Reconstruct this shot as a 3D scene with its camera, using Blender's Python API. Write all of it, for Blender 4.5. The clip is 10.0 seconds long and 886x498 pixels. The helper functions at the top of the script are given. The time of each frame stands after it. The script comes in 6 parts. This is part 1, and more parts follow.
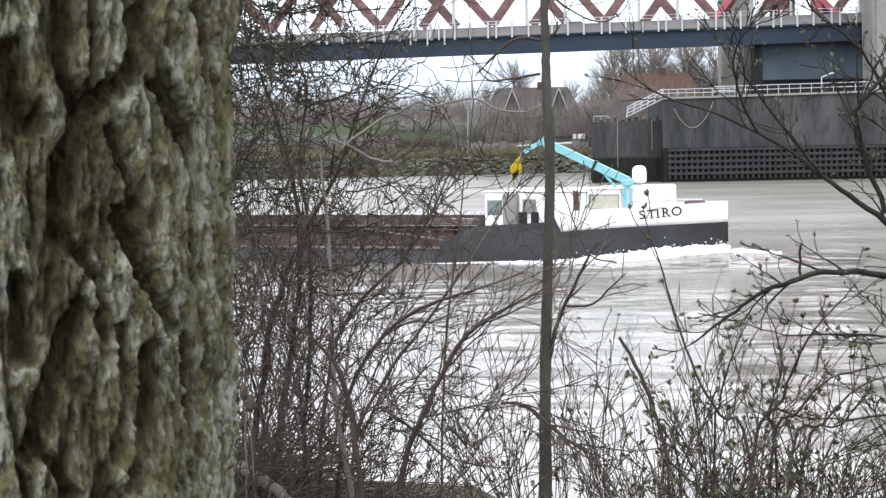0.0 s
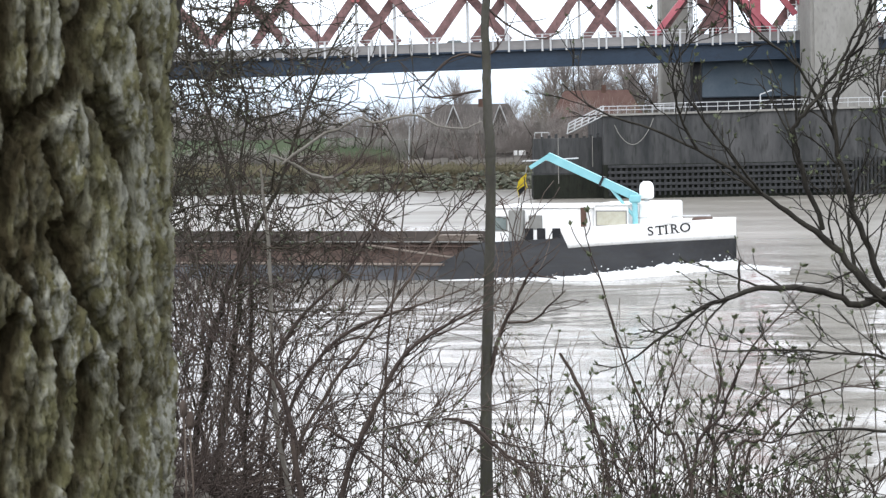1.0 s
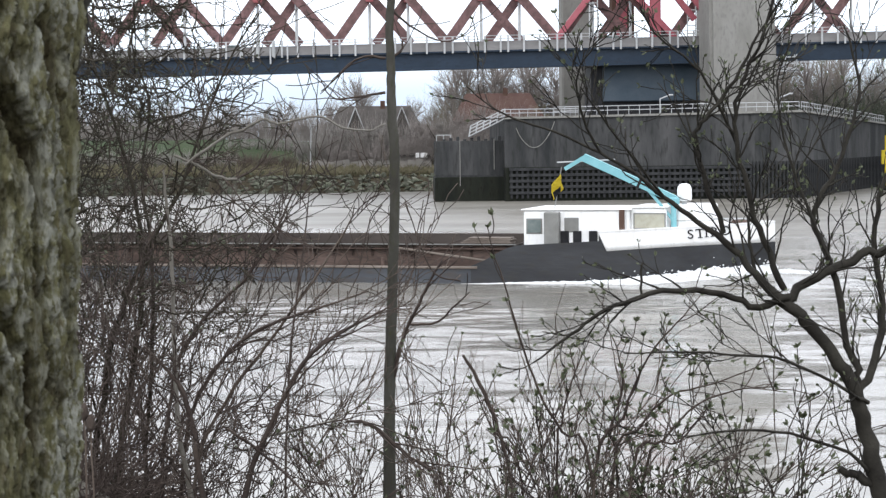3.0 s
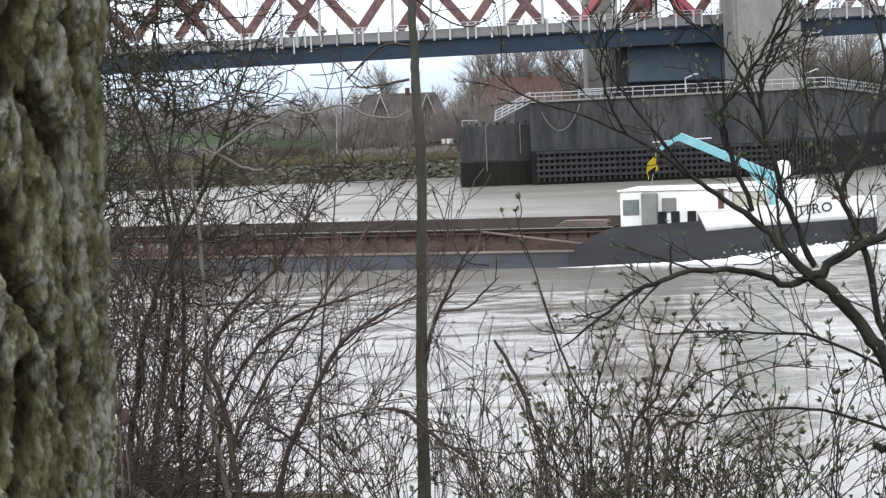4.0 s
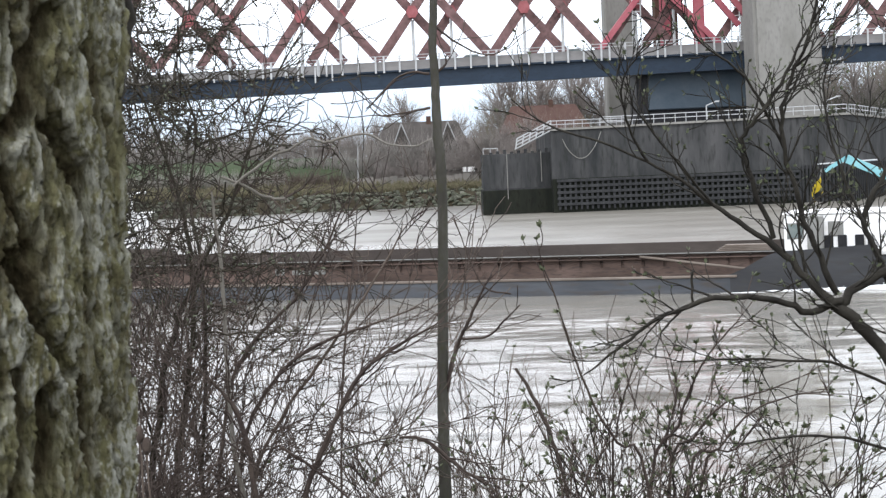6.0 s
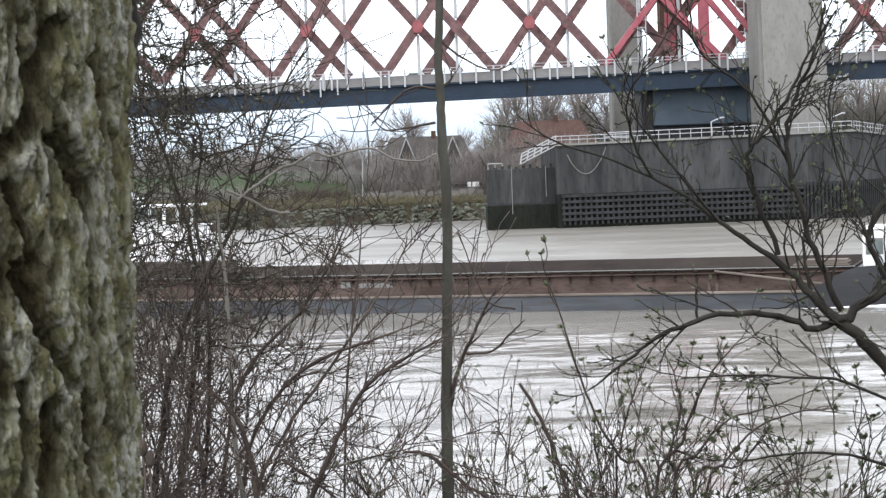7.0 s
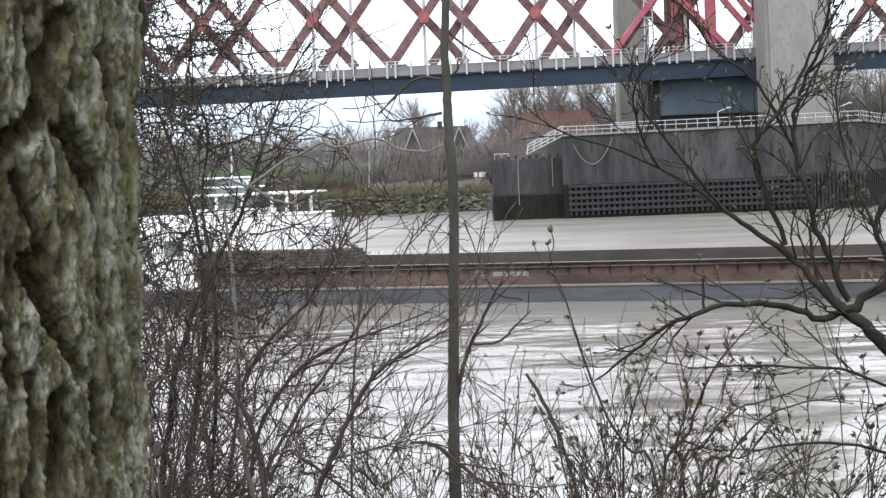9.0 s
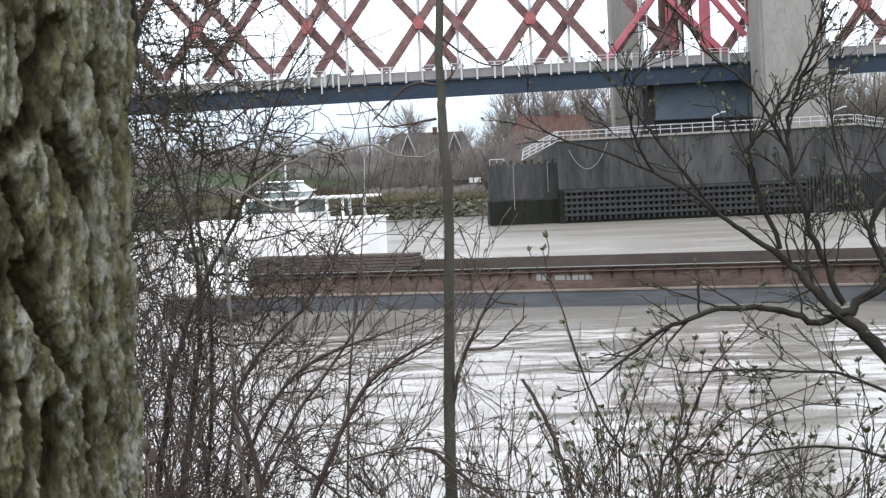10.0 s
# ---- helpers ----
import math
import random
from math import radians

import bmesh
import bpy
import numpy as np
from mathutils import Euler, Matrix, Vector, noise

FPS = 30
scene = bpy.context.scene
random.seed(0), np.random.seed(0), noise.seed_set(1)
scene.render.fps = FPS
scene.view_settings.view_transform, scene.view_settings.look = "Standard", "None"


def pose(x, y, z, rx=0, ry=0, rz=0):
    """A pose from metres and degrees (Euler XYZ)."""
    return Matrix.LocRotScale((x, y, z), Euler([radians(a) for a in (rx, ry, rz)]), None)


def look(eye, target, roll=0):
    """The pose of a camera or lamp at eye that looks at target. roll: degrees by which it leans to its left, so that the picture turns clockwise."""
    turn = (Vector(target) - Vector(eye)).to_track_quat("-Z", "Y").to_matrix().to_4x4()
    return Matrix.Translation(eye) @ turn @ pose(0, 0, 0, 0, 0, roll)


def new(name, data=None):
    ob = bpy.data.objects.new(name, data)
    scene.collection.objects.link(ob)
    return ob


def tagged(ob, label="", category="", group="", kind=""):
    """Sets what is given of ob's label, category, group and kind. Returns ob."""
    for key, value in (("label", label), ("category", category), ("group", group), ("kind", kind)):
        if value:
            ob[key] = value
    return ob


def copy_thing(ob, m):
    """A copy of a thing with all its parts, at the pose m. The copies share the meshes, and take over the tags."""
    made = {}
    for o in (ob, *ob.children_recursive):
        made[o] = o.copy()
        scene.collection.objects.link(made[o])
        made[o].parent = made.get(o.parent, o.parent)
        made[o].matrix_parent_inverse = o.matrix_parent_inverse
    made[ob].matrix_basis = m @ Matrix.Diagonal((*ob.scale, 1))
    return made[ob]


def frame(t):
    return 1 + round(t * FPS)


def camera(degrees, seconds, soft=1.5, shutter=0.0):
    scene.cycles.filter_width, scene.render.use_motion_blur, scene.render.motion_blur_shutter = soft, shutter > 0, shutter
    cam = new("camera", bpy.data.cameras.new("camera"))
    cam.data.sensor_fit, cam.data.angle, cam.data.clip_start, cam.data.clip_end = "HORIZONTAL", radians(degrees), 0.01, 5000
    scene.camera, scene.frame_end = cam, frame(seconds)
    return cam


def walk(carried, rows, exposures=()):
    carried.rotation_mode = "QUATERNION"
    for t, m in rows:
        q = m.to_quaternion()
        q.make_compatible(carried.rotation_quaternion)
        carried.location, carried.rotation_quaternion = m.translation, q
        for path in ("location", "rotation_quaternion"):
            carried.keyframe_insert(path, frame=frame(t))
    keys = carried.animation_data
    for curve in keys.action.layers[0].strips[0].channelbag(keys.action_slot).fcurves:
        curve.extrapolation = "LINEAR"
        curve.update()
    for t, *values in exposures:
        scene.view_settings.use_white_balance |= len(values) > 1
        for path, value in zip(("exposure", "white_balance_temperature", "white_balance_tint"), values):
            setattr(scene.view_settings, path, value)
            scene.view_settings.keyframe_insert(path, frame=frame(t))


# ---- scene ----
# A cargo barge passes a lift bridge, seen through riverside scrub from a wooded bank.
# Eye 8.2 m above the river; the camera is held by hand and only turns.
EYE = 8.2
cam = camera(28.0, 10.0, soft=1.35)
cam.data.dof.use_dof, cam.data.dof.focus_distance, cam.data.dof.aperture_fstop = True, 60.0, 44.0
walk(cam, [
    (0.0, pose(0.006, 0, EYE, 86.155, 1.15, 3.637)),
    (0.5, pose(0.008, 0, EYE, 86.432, 1.22, 2.886)),
    (1.0, pose(0.007, 0, EYE, 86.644, 1.043, 1.746)),
    (1.5, pose(0.003, 0, EYE, 86.591, 0.839, -0.257)),
    (2.0, pose(0, 0, EYE, 86.673, 0.655, -1.054)),
    (2.5, pose(-0.001, 0, EYE, 86.76, 0.589, -1.456)),
    (2.7, pose(-0.001, 0, EYE, 86.78, 0.52, -1.514)),
    (3.8, pose(0, 0, EYE, 86.153, 1.93, -0.729)),
    (4.0, pose(0, 0, EYE, 86.229, 2.214, -0.582)),
    (4.5, pose(0, 0, EYE, 86.466, 2.359, -0.323)),
    (5.0, pose(0, 0, EYE, 86.647, 2.296, -0.134)),
    (5.5, pose(0, 0, EYE, 86.811, 2.2, 0.005)),
    (6.0, pose(0.001, 0, EYE, 87.162, 2.406, 0.097)),
    (6.2, pose(0.001, 0, EYE, 87.25, 2.22, 0.108)),
    (7.3, pose(0, 0, EYE, 87.7, 2.13, 0.271)),
    (7.5, pose(0, 0, EYE, 87.552, 2.217, 0.364)),
    (8.0, pose(0, 0, EYE, 87.199, 2.185, 0.466)),
    (8.5, pose(0, 0, EYE, 87.252, 2.219, 0.422)),
    (9.0, pose(0, 0, EYE, 87.344, 2.189, 0.457)),
    (9.5, pose(0.001, 0, EYE, 87.392, 2.265, 0.332)),
    (10.0, pose(0.002, 0, EYE, 87.519, 2.464, 0.307)),
], exposures=((0.0, 0.20), (1.0, 0.16), (2.0, -0.05), (2.5, -0.09), (4.0, -0.12), (5.0, 0.0), (6.0, 0.09), (8.0, 0.08), (10.0, 0.08)))

# ---- light: a bright overcast sky with a weak, wide sun behind the cloud ----
world = bpy.data.worlds.new("overcast_sky")
scene.world = world
world.use_nodes = True
wn, wl = world.node_tree.nodes, world.node_tree.links
wn.clear()
sky = wn.new("ShaderNodeTexSky")
sky.sky_type, sky.sun_disc = "NISHITA", False
sky.sun_elevation, sky.sun_rotation = radians(38), radians(200)
sky_scaled = wn.new("ShaderNodeMix")
sky_scaled.data_type, sky_scaled.blend_type = "RGBA", "MULTIPLY"
sky_scaled.inputs["Factor"].default_value = 1.0
wl.new(sky.outputs[0], sky_scaled.inputs["A"])
sky_scaled.inputs["B"].default_value = (0.1, 0.1, 0.1, 1)
wtc = wn.new("ShaderNodeTexCoord")
sep = wn.new("ShaderNodeSeparateXYZ")
wl.new(wtc.outputs["Generated"], sep.inputs[0])
cloud_ramp = wn.new("ShaderNodeValToRGB")
cloud_ramp.color_ramp.elements[0].position, cloud_ramp.color_ramp.elements[0].color = 0.03, (0.36, 0.425, 0.52, 1)
cloud_ramp.color_ramp.elements[1].position, cloud_ramp.color_ramp.elements[1].color = 0.11, (0.95, 0.985, 1.065, 1)
wl.new(sep.outputs["Z"], cloud_ramp.inputs[0])
mixc = wn.new("ShaderNodeMix")
mixc.data_type = "RGBA"
mixc.inputs["Factor"].default_value = 0.9
wl.new(sky_scaled.outputs["Result"], mixc.inputs["A"])
wl.new(cloud_ramp.outputs[0], mixc.inputs["B"])
bg = wn.new("ShaderNodeBackground")
bg.inputs["Strength"].default_value = 2.45
wl.new(mixc.outputs["Result"], bg.inputs[0])
wo = wn.new("ShaderNodeOutputWorld")
wl.new(bg.outputs[0], wo.inputs[0])

sun_data = bpy.data.lights.new("sun", "SUN")
sun_data.energy, sun_data.angle, sun_data.color = 1.0, radians(20), (1.0, 0.985, 0.96)
sun = new("sun", sun_data)
sun.matrix_basis = look((0, 0, 60), (18, 50, 0))


# ---- materials ----
def mat(name, c1, c2, scale=4.0, rough=0.7, metal=0.0, bump=0.2, fine=40.0, stretch=(1, 1, 1), c3=None, vary=0.0, spec=0.12):
    """Two colours mixed by coarse noise, a third by fine noise, and a bump; sizes in 1/m."""
    m = bpy.data.materials.new(name)
    m.use_nodes = True
    n, l = m.node_tree.nodes, m.node_tree.links
    b = n["Principled BSDF"]
    tc, mp = n.new("ShaderNodeTexCoord"), n.new("ShaderNodeMapping")
    mp.inputs["Scale"].default_value = stretch
    l.new(tc.outputs["Object"], mp.inputs[0])
    t1, t2 = n.new("ShaderNodeTexNoise"), n.new("ShaderNodeTexNoise")
    t1.inputs["Scale"].default_value, t1.inputs["Detail"].default_value, t1.inputs["Roughness"].default_value = scale, 6, 0.62
    t2.inputs["Scale"].default_value, t2.inputs["Detail"].default_value = fine, 4
    l.new(mp.outputs[0], t1.inputs["Vector"]), l.new(mp.outputs[0], t2.inputs["Vector"])
    r1 = n.new("ShaderNodeValToRGB")
    r1.color_ramp.elements[0].position, r1.color_ramp.elements[0].color = 0.36, (*c1, 1)
    r1.color_ramp.elements[1].position, r1.color_ramp.elements[1].color = 0.64, (*c2, 1)
    l.new(t1.outputs["Fac"], r1.inputs[0])
    mx = n.new("ShaderNodeMix")
    mx.data_type = "RGBA"
    mr = n.new("ShaderNodeMapRange")
    mr.inputs["From Min"].default_value, mr.inputs["From Max"].default_value = 0.5, 0.75
    l.new(t2.outputs["Fac"], mr.inputs[0])
    l.new(mr.outputs[0], mx.inputs["Factor"])
    l.new(r1.outputs[0], mx.inputs["A"])
    mx.inputs["B"].default_value = (*(c3 or [0.5 * (p + q) for p, q in zip(c1, c2)]), 1)
    last = mx.outputs["Result"]
    if vary:
        oi, hv = n.new("ShaderNodeObjectInfo"), n.new("ShaderNodeHueSaturation")
        vr = n.new("ShaderNodeMapRange")
        vr.inputs["To Min"].default_value, vr.inputs["To Max"].default_value = 1 - vary, 1 + vary
        l.new(oi.outputs["Random"], vr.inputs[0]), l.new(vr.outputs[0], hv.inputs["Value"])
        l.new(last, hv.inputs["Color"])
        last = hv.outputs[0]
    l.new(last, b.inputs["Base Color"])
    b.inputs["Roughness"].default_value, b.inputs["Metallic"].default_value = rough, metal
    b.inputs["Specular IOR Level"].default_value = spec
    if bump:
        bp = n.new("ShaderNodeBump")
        bp.inputs["Strength"].default_value, bp.inputs["Distance"].default_value = bump, 0.6 / fine
        l.new(t2.outputs["Fac"], bp.inputs["Height"]), l.new(bp.outputs[0], b.inputs["Normal"])
    return m


def water_material():
    m = bpy.data.materials.new("river_water")
    m.use_nodes = True
    n, l = m.node_tree.nodes, m.node_tree.links
    b = n["Principled BSDF"]
    tc = n.new("ShaderNodeTexCoord")
    silt, ms = n.new("ShaderNodeTexNoise"), n.new("ShaderNodeMapping")
    ms.inputs["Scale"].default_value = (0.03, 0.09, 1)
    silt.inputs["Scale"].default_value, silt.inputs["Detail"].default_value = 1.0, 5
    l.new(tc.outputs["Object"], ms.inputs[0]), l.new(ms.outputs[0], silt.inputs["Vector"])
    ramp = n.new("ShaderNodeValToRGB")
    ramp.color_ramp.elements[0].position, ramp.color_ramp.elements[0].color = 0.35, (0.125, 0.115, 0.095, 1)
    ramp.color_ramp.elements[1].position, ramp.color_ramp.elements[1].color = 0.68, (0.22, 0.207, 0.182, 1)
    l.new(silt.outputs["Fac"], ramp.inputs[0]), l.new(ramp.outputs[0], b.inputs["Base Color"])
    b.inputs["Roughness"].default_value, b.inputs["IOR"].default_value = 0.15, 1.33
    # open water beyond the lee of the bank is ruffled by the wind, in patches
    sp, wind, gust, mg = n.new("ShaderNodeSeparateXYZ"), n.new("ShaderNodeMapRange"), n.new("ShaderNodeTexNoise"), n.new("ShaderNodeMapping")
    l.new(tc.outputs["Object"], sp.inputs[0])
    wind.inputs["From Min"].default_value, wind.inputs["From Max"].default_value = 80, 200
    wind.inputs["To Min"].default_value, wind.inputs["To Max"].default_value = 0.15, 0.36
    l.new(sp.outputs["Y"], wind.inputs[0])
    mg.inputs["Scale"].default_value = (0.02, 0.05, 1)
    gust.inputs["Scale"].default_value = 1.0
    l.new(tc.outputs["Object"], mg.inputs[0]), l.new(mg.outputs[0], gust.inputs["Vector"])
    rough, gr = n.new("ShaderNodeMath"), n.new("ShaderNodeMapRange")
    rough.operation = "MULTIPLY"
    gr.inputs["To Min"].default_value, gr.inputs["To Max"].default_value = 0.35, 1.65
    l.new(gust.outputs["Fac"], gr.inputs[0])
    l.new(wind.outputs[0], rough.inputs[0]), l.new(gr.outputs[0], rough.inputs[1]), l.new(rough.outputs[0], b.inputs["Roughness"])
    normal = None
    # chop, wavelets and slow swell, each longer along the stream than across it
    for sx, sy, dist, strength in ((0.06, 0.08, 1.2, 0.22), (0.14, 0.18, 0.85, 0.40), (0.42, 0.55, 0.18, 0.24), (1.2, 1.8, 0.05, 0.12)):
        w, mw, bp = n.new("ShaderNodeTexNoise"), n.new("ShaderNodeMapping"), n.new("ShaderNodeBump")
        mw.inputs["Scale"].default_value, mw.inputs["Rotation"].default_value = (sx, sy, 1), (0, 0, radians(-9))
        w.inputs["Scale"].default_value, w.inputs["Detail"].default_value = 1.0, 2.5
        bp.inputs["Strength"].default_value, bp.inputs["Distance"].default_value = strength, dist
        l.new(tc.outputs["Object"], mw.inputs[0]), l.new(mw.outputs[0], w.inputs["Vector"])
        l.new(w.outputs["Fac"], bp.inputs["Height"])
        if normal:
            l.new(normal, bp.inputs["Normal"])
        normal = bp.outputs[0]
    l.new(normal, b.inputs["Normal"])
    return m


M_WATER = water_material()
M_CONCRETE = mat("weathered_concrete", (0.027, 0.029, 0.030), (0.082, 0.081, 0.081), 0.2, 0.9, 0, 0.3, 2.2, (1, 1, 0.22), (0.027, 0.029, 0.027))
M_PILLAR = mat("pale_concrete", (0.200, 0.195, 0.177), (0.254, 0.248, 0.231), 0.3, 0.85, 0, 0.15, 2.5, (1, 1, 0.4), (0.177, 0.171, 0.159))
M_ALGAE = mat("tidal_algae_concrete", (0.009, 0.011, 0.009), (0.019, 0.021, 0.015), 0.5, 0.8, 0, 0.3, 4.0, (1, 1, 0.3), (0.009, 0.009, 0.007))
M_FENDER = mat("tarred_fender_timber", (0.026, 0.027, 0.028), (0.046, 0.047, 0.048), 1.2, 0.85, 0, 0.3, 6.0, (1, 1, 0.3))
M_BLUE = mat("dark_blue_bridge_paint", (0.005, 0.017, 0.035), (0.010, 0.025, 0.047), 0.5, 0.55, 0, 0.1, 3.0, (0.5, 1, 1), (0.005, 0.014, 0.028), spec=0.4)
M_BOX = mat("blue_grey_steel", (0.055, 0.075, 0.095), (0.080, 0.100, 0.120), 0.3, 0.6, 0, 0.1, 2.0)
M_RED = mat("faded_red_bridge_paint", (0.118, 0.072, 0.070), (0.205, 0.120, 0.118), 0.9, 0.6, 0, 0.15, 2.0, (1, 1, 1), (0.090, 0.062, 0.058))
M_RED2 = mat("bright_red_tower_paint", (0.30, 0.082, 0.102), (0.37, 0.122, 0.140), 0.6, 0.5, 0, 0.1, 2.0)
M_GUSSET = mat("red_gusset_paint", (0.24, 0.075, 0.08), (0.33, 0.12, 0.125), 1.2, 0.6, 0, 0.15, 3.0)
M_GALV = mat("pale_galvanised_steel", (0.387, 0.394, 0.394), (0.479, 0.486, 0.493), 1.0, 0.5, 0.15, 0.1, 6.0, spec=0.4)
M_WHITE = mat("white_paint", (0.78, 0.78, 0.77), (0.84, 0.84, 0.83), 0.8, 0.45, 0, 0.05, 5.0, (1, 1, 0.3), (0.70, 0.69, 0.66), spec=0.4)
M_DECK = mat("grey_bridge_edge", (0.190, 0.182, 0.178), (0.262, 0.254, 0.248), 0.5, 0.8, 0, 0.2, 3.0, (0.3, 1, 1))
M_ASPHALT = mat("asphalt", (0.045, 0.045, 0.045), (0.065, 0.063, 0.06), 0.5, 0.9, 0, 0.3, 30.0)
M_HULL = mat("blue_black_hull_paint", (0.021, 0.022, 0.025), (0.041, 0.043, 0.047), 0.6, 0.5, 0, 0.12, 4.0, (0.25, 1, 1), (0.031, 0.030, 0.028), spec=0.4)
M_SIDE = mat("scuffed_blue_grey_hull_paint", (0.036, 0.041, 0.049), (0.078, 0.084, 0.094), 0.5, 0.55, 0, 0.15, 3.0, (0.2, 1, 1), (0.055, 0.047, 0.042), spec=0.4)
M_RUST = mat("rusty_brown_steel", (0.062, 0.044, 0.036), (0.128, 0.092, 0.078), 0.7, 0.85, 0, 0.3, 6.0, (0.3, 1, 1.2), (0.050, 0.040, 0.036))
M_STRAKE = mat("scraped_strake_steel", (0.120, 0.098, 0.082), (0.215, 0.185, 0.160), 0.8, 0.8, 0, 0.3, 6.0, (0.25, 1, 1))
M_HATCH = mat("dark_brown_hold_steel", (0.050, 0.042, 0.038), (0.082, 0.069, 0.061), 0.4, 0.85, 0, 0.2, 3.0, (0.4, 1, 1))
M_TEAL = mat("turquoise_crane_paint", (0.161, 0.392, 0.435), (0.214, 0.452, 0.489), 1.2, 0.45, 0, 0.05, 8.0, spec=0.4)
M_GLASS = mat("dim_window_glass", (0.10, 0.13, 0.13), (0.20, 0.23, 0.22), 1.0, 0.08, 0, 0, 5.0, spec=0.4)
M_BLIND = mat("beige_blind_behind_glass", (0.33, 0.32, 0.25), (0.42, 0.41, 0.34), 2.0, 0.25, 0, 0, 8.0, spec=0.4)
M_GREYPAINT = mat("grey_paint", (0.180, 0.180, 0.168), (0.228, 0.228, 0.216), 1.0, 0.6, 0, 0.1, 6.0)
M_BLACK = mat("black_paint", (0.015, 0.015, 0.017), (0.03, 0.03, 0.032), 2.0, 0.5, 0, 0.05, 10.0)
M_YELLOW = mat("yellow_cloth", (0.425, 0.332, 0.026), (0.495, 0.401, 0.049), 3.0, 0.8, 0, 0.1, 20.0)
M_FOAM = mat("white_foam", (0.680, 0.697, 0.697), (0.782, 0.790, 0.790), 2.5, 0.9, 0, 0.8, 5.0, (1, 1, 1), (0.527, 0.535, 0.510))
M_GROUND = mat("bank_soil_and_leaf_litter", (0.035, 0.028, 0.018), (0.065, 0.052, 0.035), 1.5, 0.95, 0, 0.6, 14.0, (1, 1, 1), (0.025, 0.033, 0.015))
M_MEADOW = mat("spring_grass", (0.034, 0.050, 0.025), (0.050, 0.066, 0.034), 0.08, 0.95, 0, 0.3, 1.2, (1, 1, 1), (0.044, 0.048, 0.028))
M_RIPRAP = mat("mossy_riprap_stone", (0.092, 0.098, 0.072), (0.172, 0.170, 0.138), 0.9, 0.9, 0, 0.4, 4.0, (1, 1, 1), (0.056, 0.072, 0.035), vary=0.25)
M_REED = mat("dry_reed", (0.130, 0.114, 0.072), (0.182, 0.160, 0.104), 0.7, 0.95, 0, 0.2, 4.0, (1, 1, 0.3), (0.061, 0.074, 0.034))
# far twig and scrub colours are paled to stand in for haze
M_FARTWIG = mat("haze_paled_twigs", (0.205, 0.182, 0.168), (0.290, 0.260, 0.240), 0.2, 0.95, 0, 0, 2.0)
M_FARDARK = mat("haze_paled_scrub", (0.190, 0.180, 0.164), (0.292, 0.268, 0.246), 0.15, 0.95, 0, 0, 1.5)
M_FAROLIVE = mat("far_olive_catkins", (0.150, 0.141, 0.091), (0.201, 0.182, 0.127), 0.2, 0.95, 0, 0, 2.0)
M_IVY = mat("ivy_clad_scrub", (0.040, 0.052, 0.036), (0.075, 0.085, 0.060), 0.25, 0.95, 0, 0, 2.0)
M_ROOF = mat("dark_thatched_roof", (0.062, 0.056, 0.052), (0.094, 0.085, 0.078), 0.5, 0.95, 0, 0.3, 4.0)
M_TILE = mat("orange_red_roof_tiles", (0.075, 0.044, 0.037), (0.097, 0.061, 0.051), 0.6, 0.85, 0, 0.3, 5.0)
M_BRICK = mat("brown_brick", (0.075, 0.045, 0.035), (0.110, 0.070, 0.055), 0.8, 0.9, 0, 0.2, 6.0)
M_BARKTRUNK = mat("mossy_furrowed_bark", (0.036, 0.030, 0.018), (0.113, 0.111, 0.095), 16.0, 0.95, 0, 0.9, 150.0, (1, 1, 0.42), (0.050, 0.055, 0.023))
M_SAPLING = mat("greenish_sapling_bark", (0.044, 0.042, 0.035), (0.082, 0.079, 0.068), 9.0, 0.85, 0, 0.4, 90.0, (1, 1, 0.5), (0.051, 0.052, 0.032))
M_TWIG = mat("brown_twig_bark", (0.041, 0.031, 0.028), (0.081, 0.064, 0.053), 6.0, 0.85, 0, 0.2, 60.0)
M_TWIGRED = mat("reddish_twig_bark", (0.072, 0.055, 0.044), (0.128, 0.103, 0.086), 6.0, 0.8, 0, 0.2, 60.0)
M_TWIGPALE = mat("pale_dead_bark", (0.132, 0.120, 0.102), (0.204, 0.192, 0.168), 9.0, 0.9, 0, 0.3, 60.0, (1, 1, 0.4))
M_TWIGOLIVE = mat("olive_twig_bark", (0.026, 0.022, 0.016), (0.050, 0.044, 0.033), 6.0, 0.85, 0, 0.2, 60.0)
M_BRANCH = mat("dark_grey_branch_bark", (0.018, 0.016, 0.014), (0.039, 0.036, 0.029), 12.0, 0.85, 0, 0.4, 90.0)
M_LEAFLET = mat("small_olive_leaflets", (0.070, 0.080, 0.052), (0.118, 0.126, 0.088), 12.0, 0.7, 0, 0.1, 60.0)
M_BUD = mat("opening_leaf_buds", (0.068, 0.080, 0.047), (0.112, 0.124, 0.076), 12.0, 0.7, 0, 0.1, 60.0)


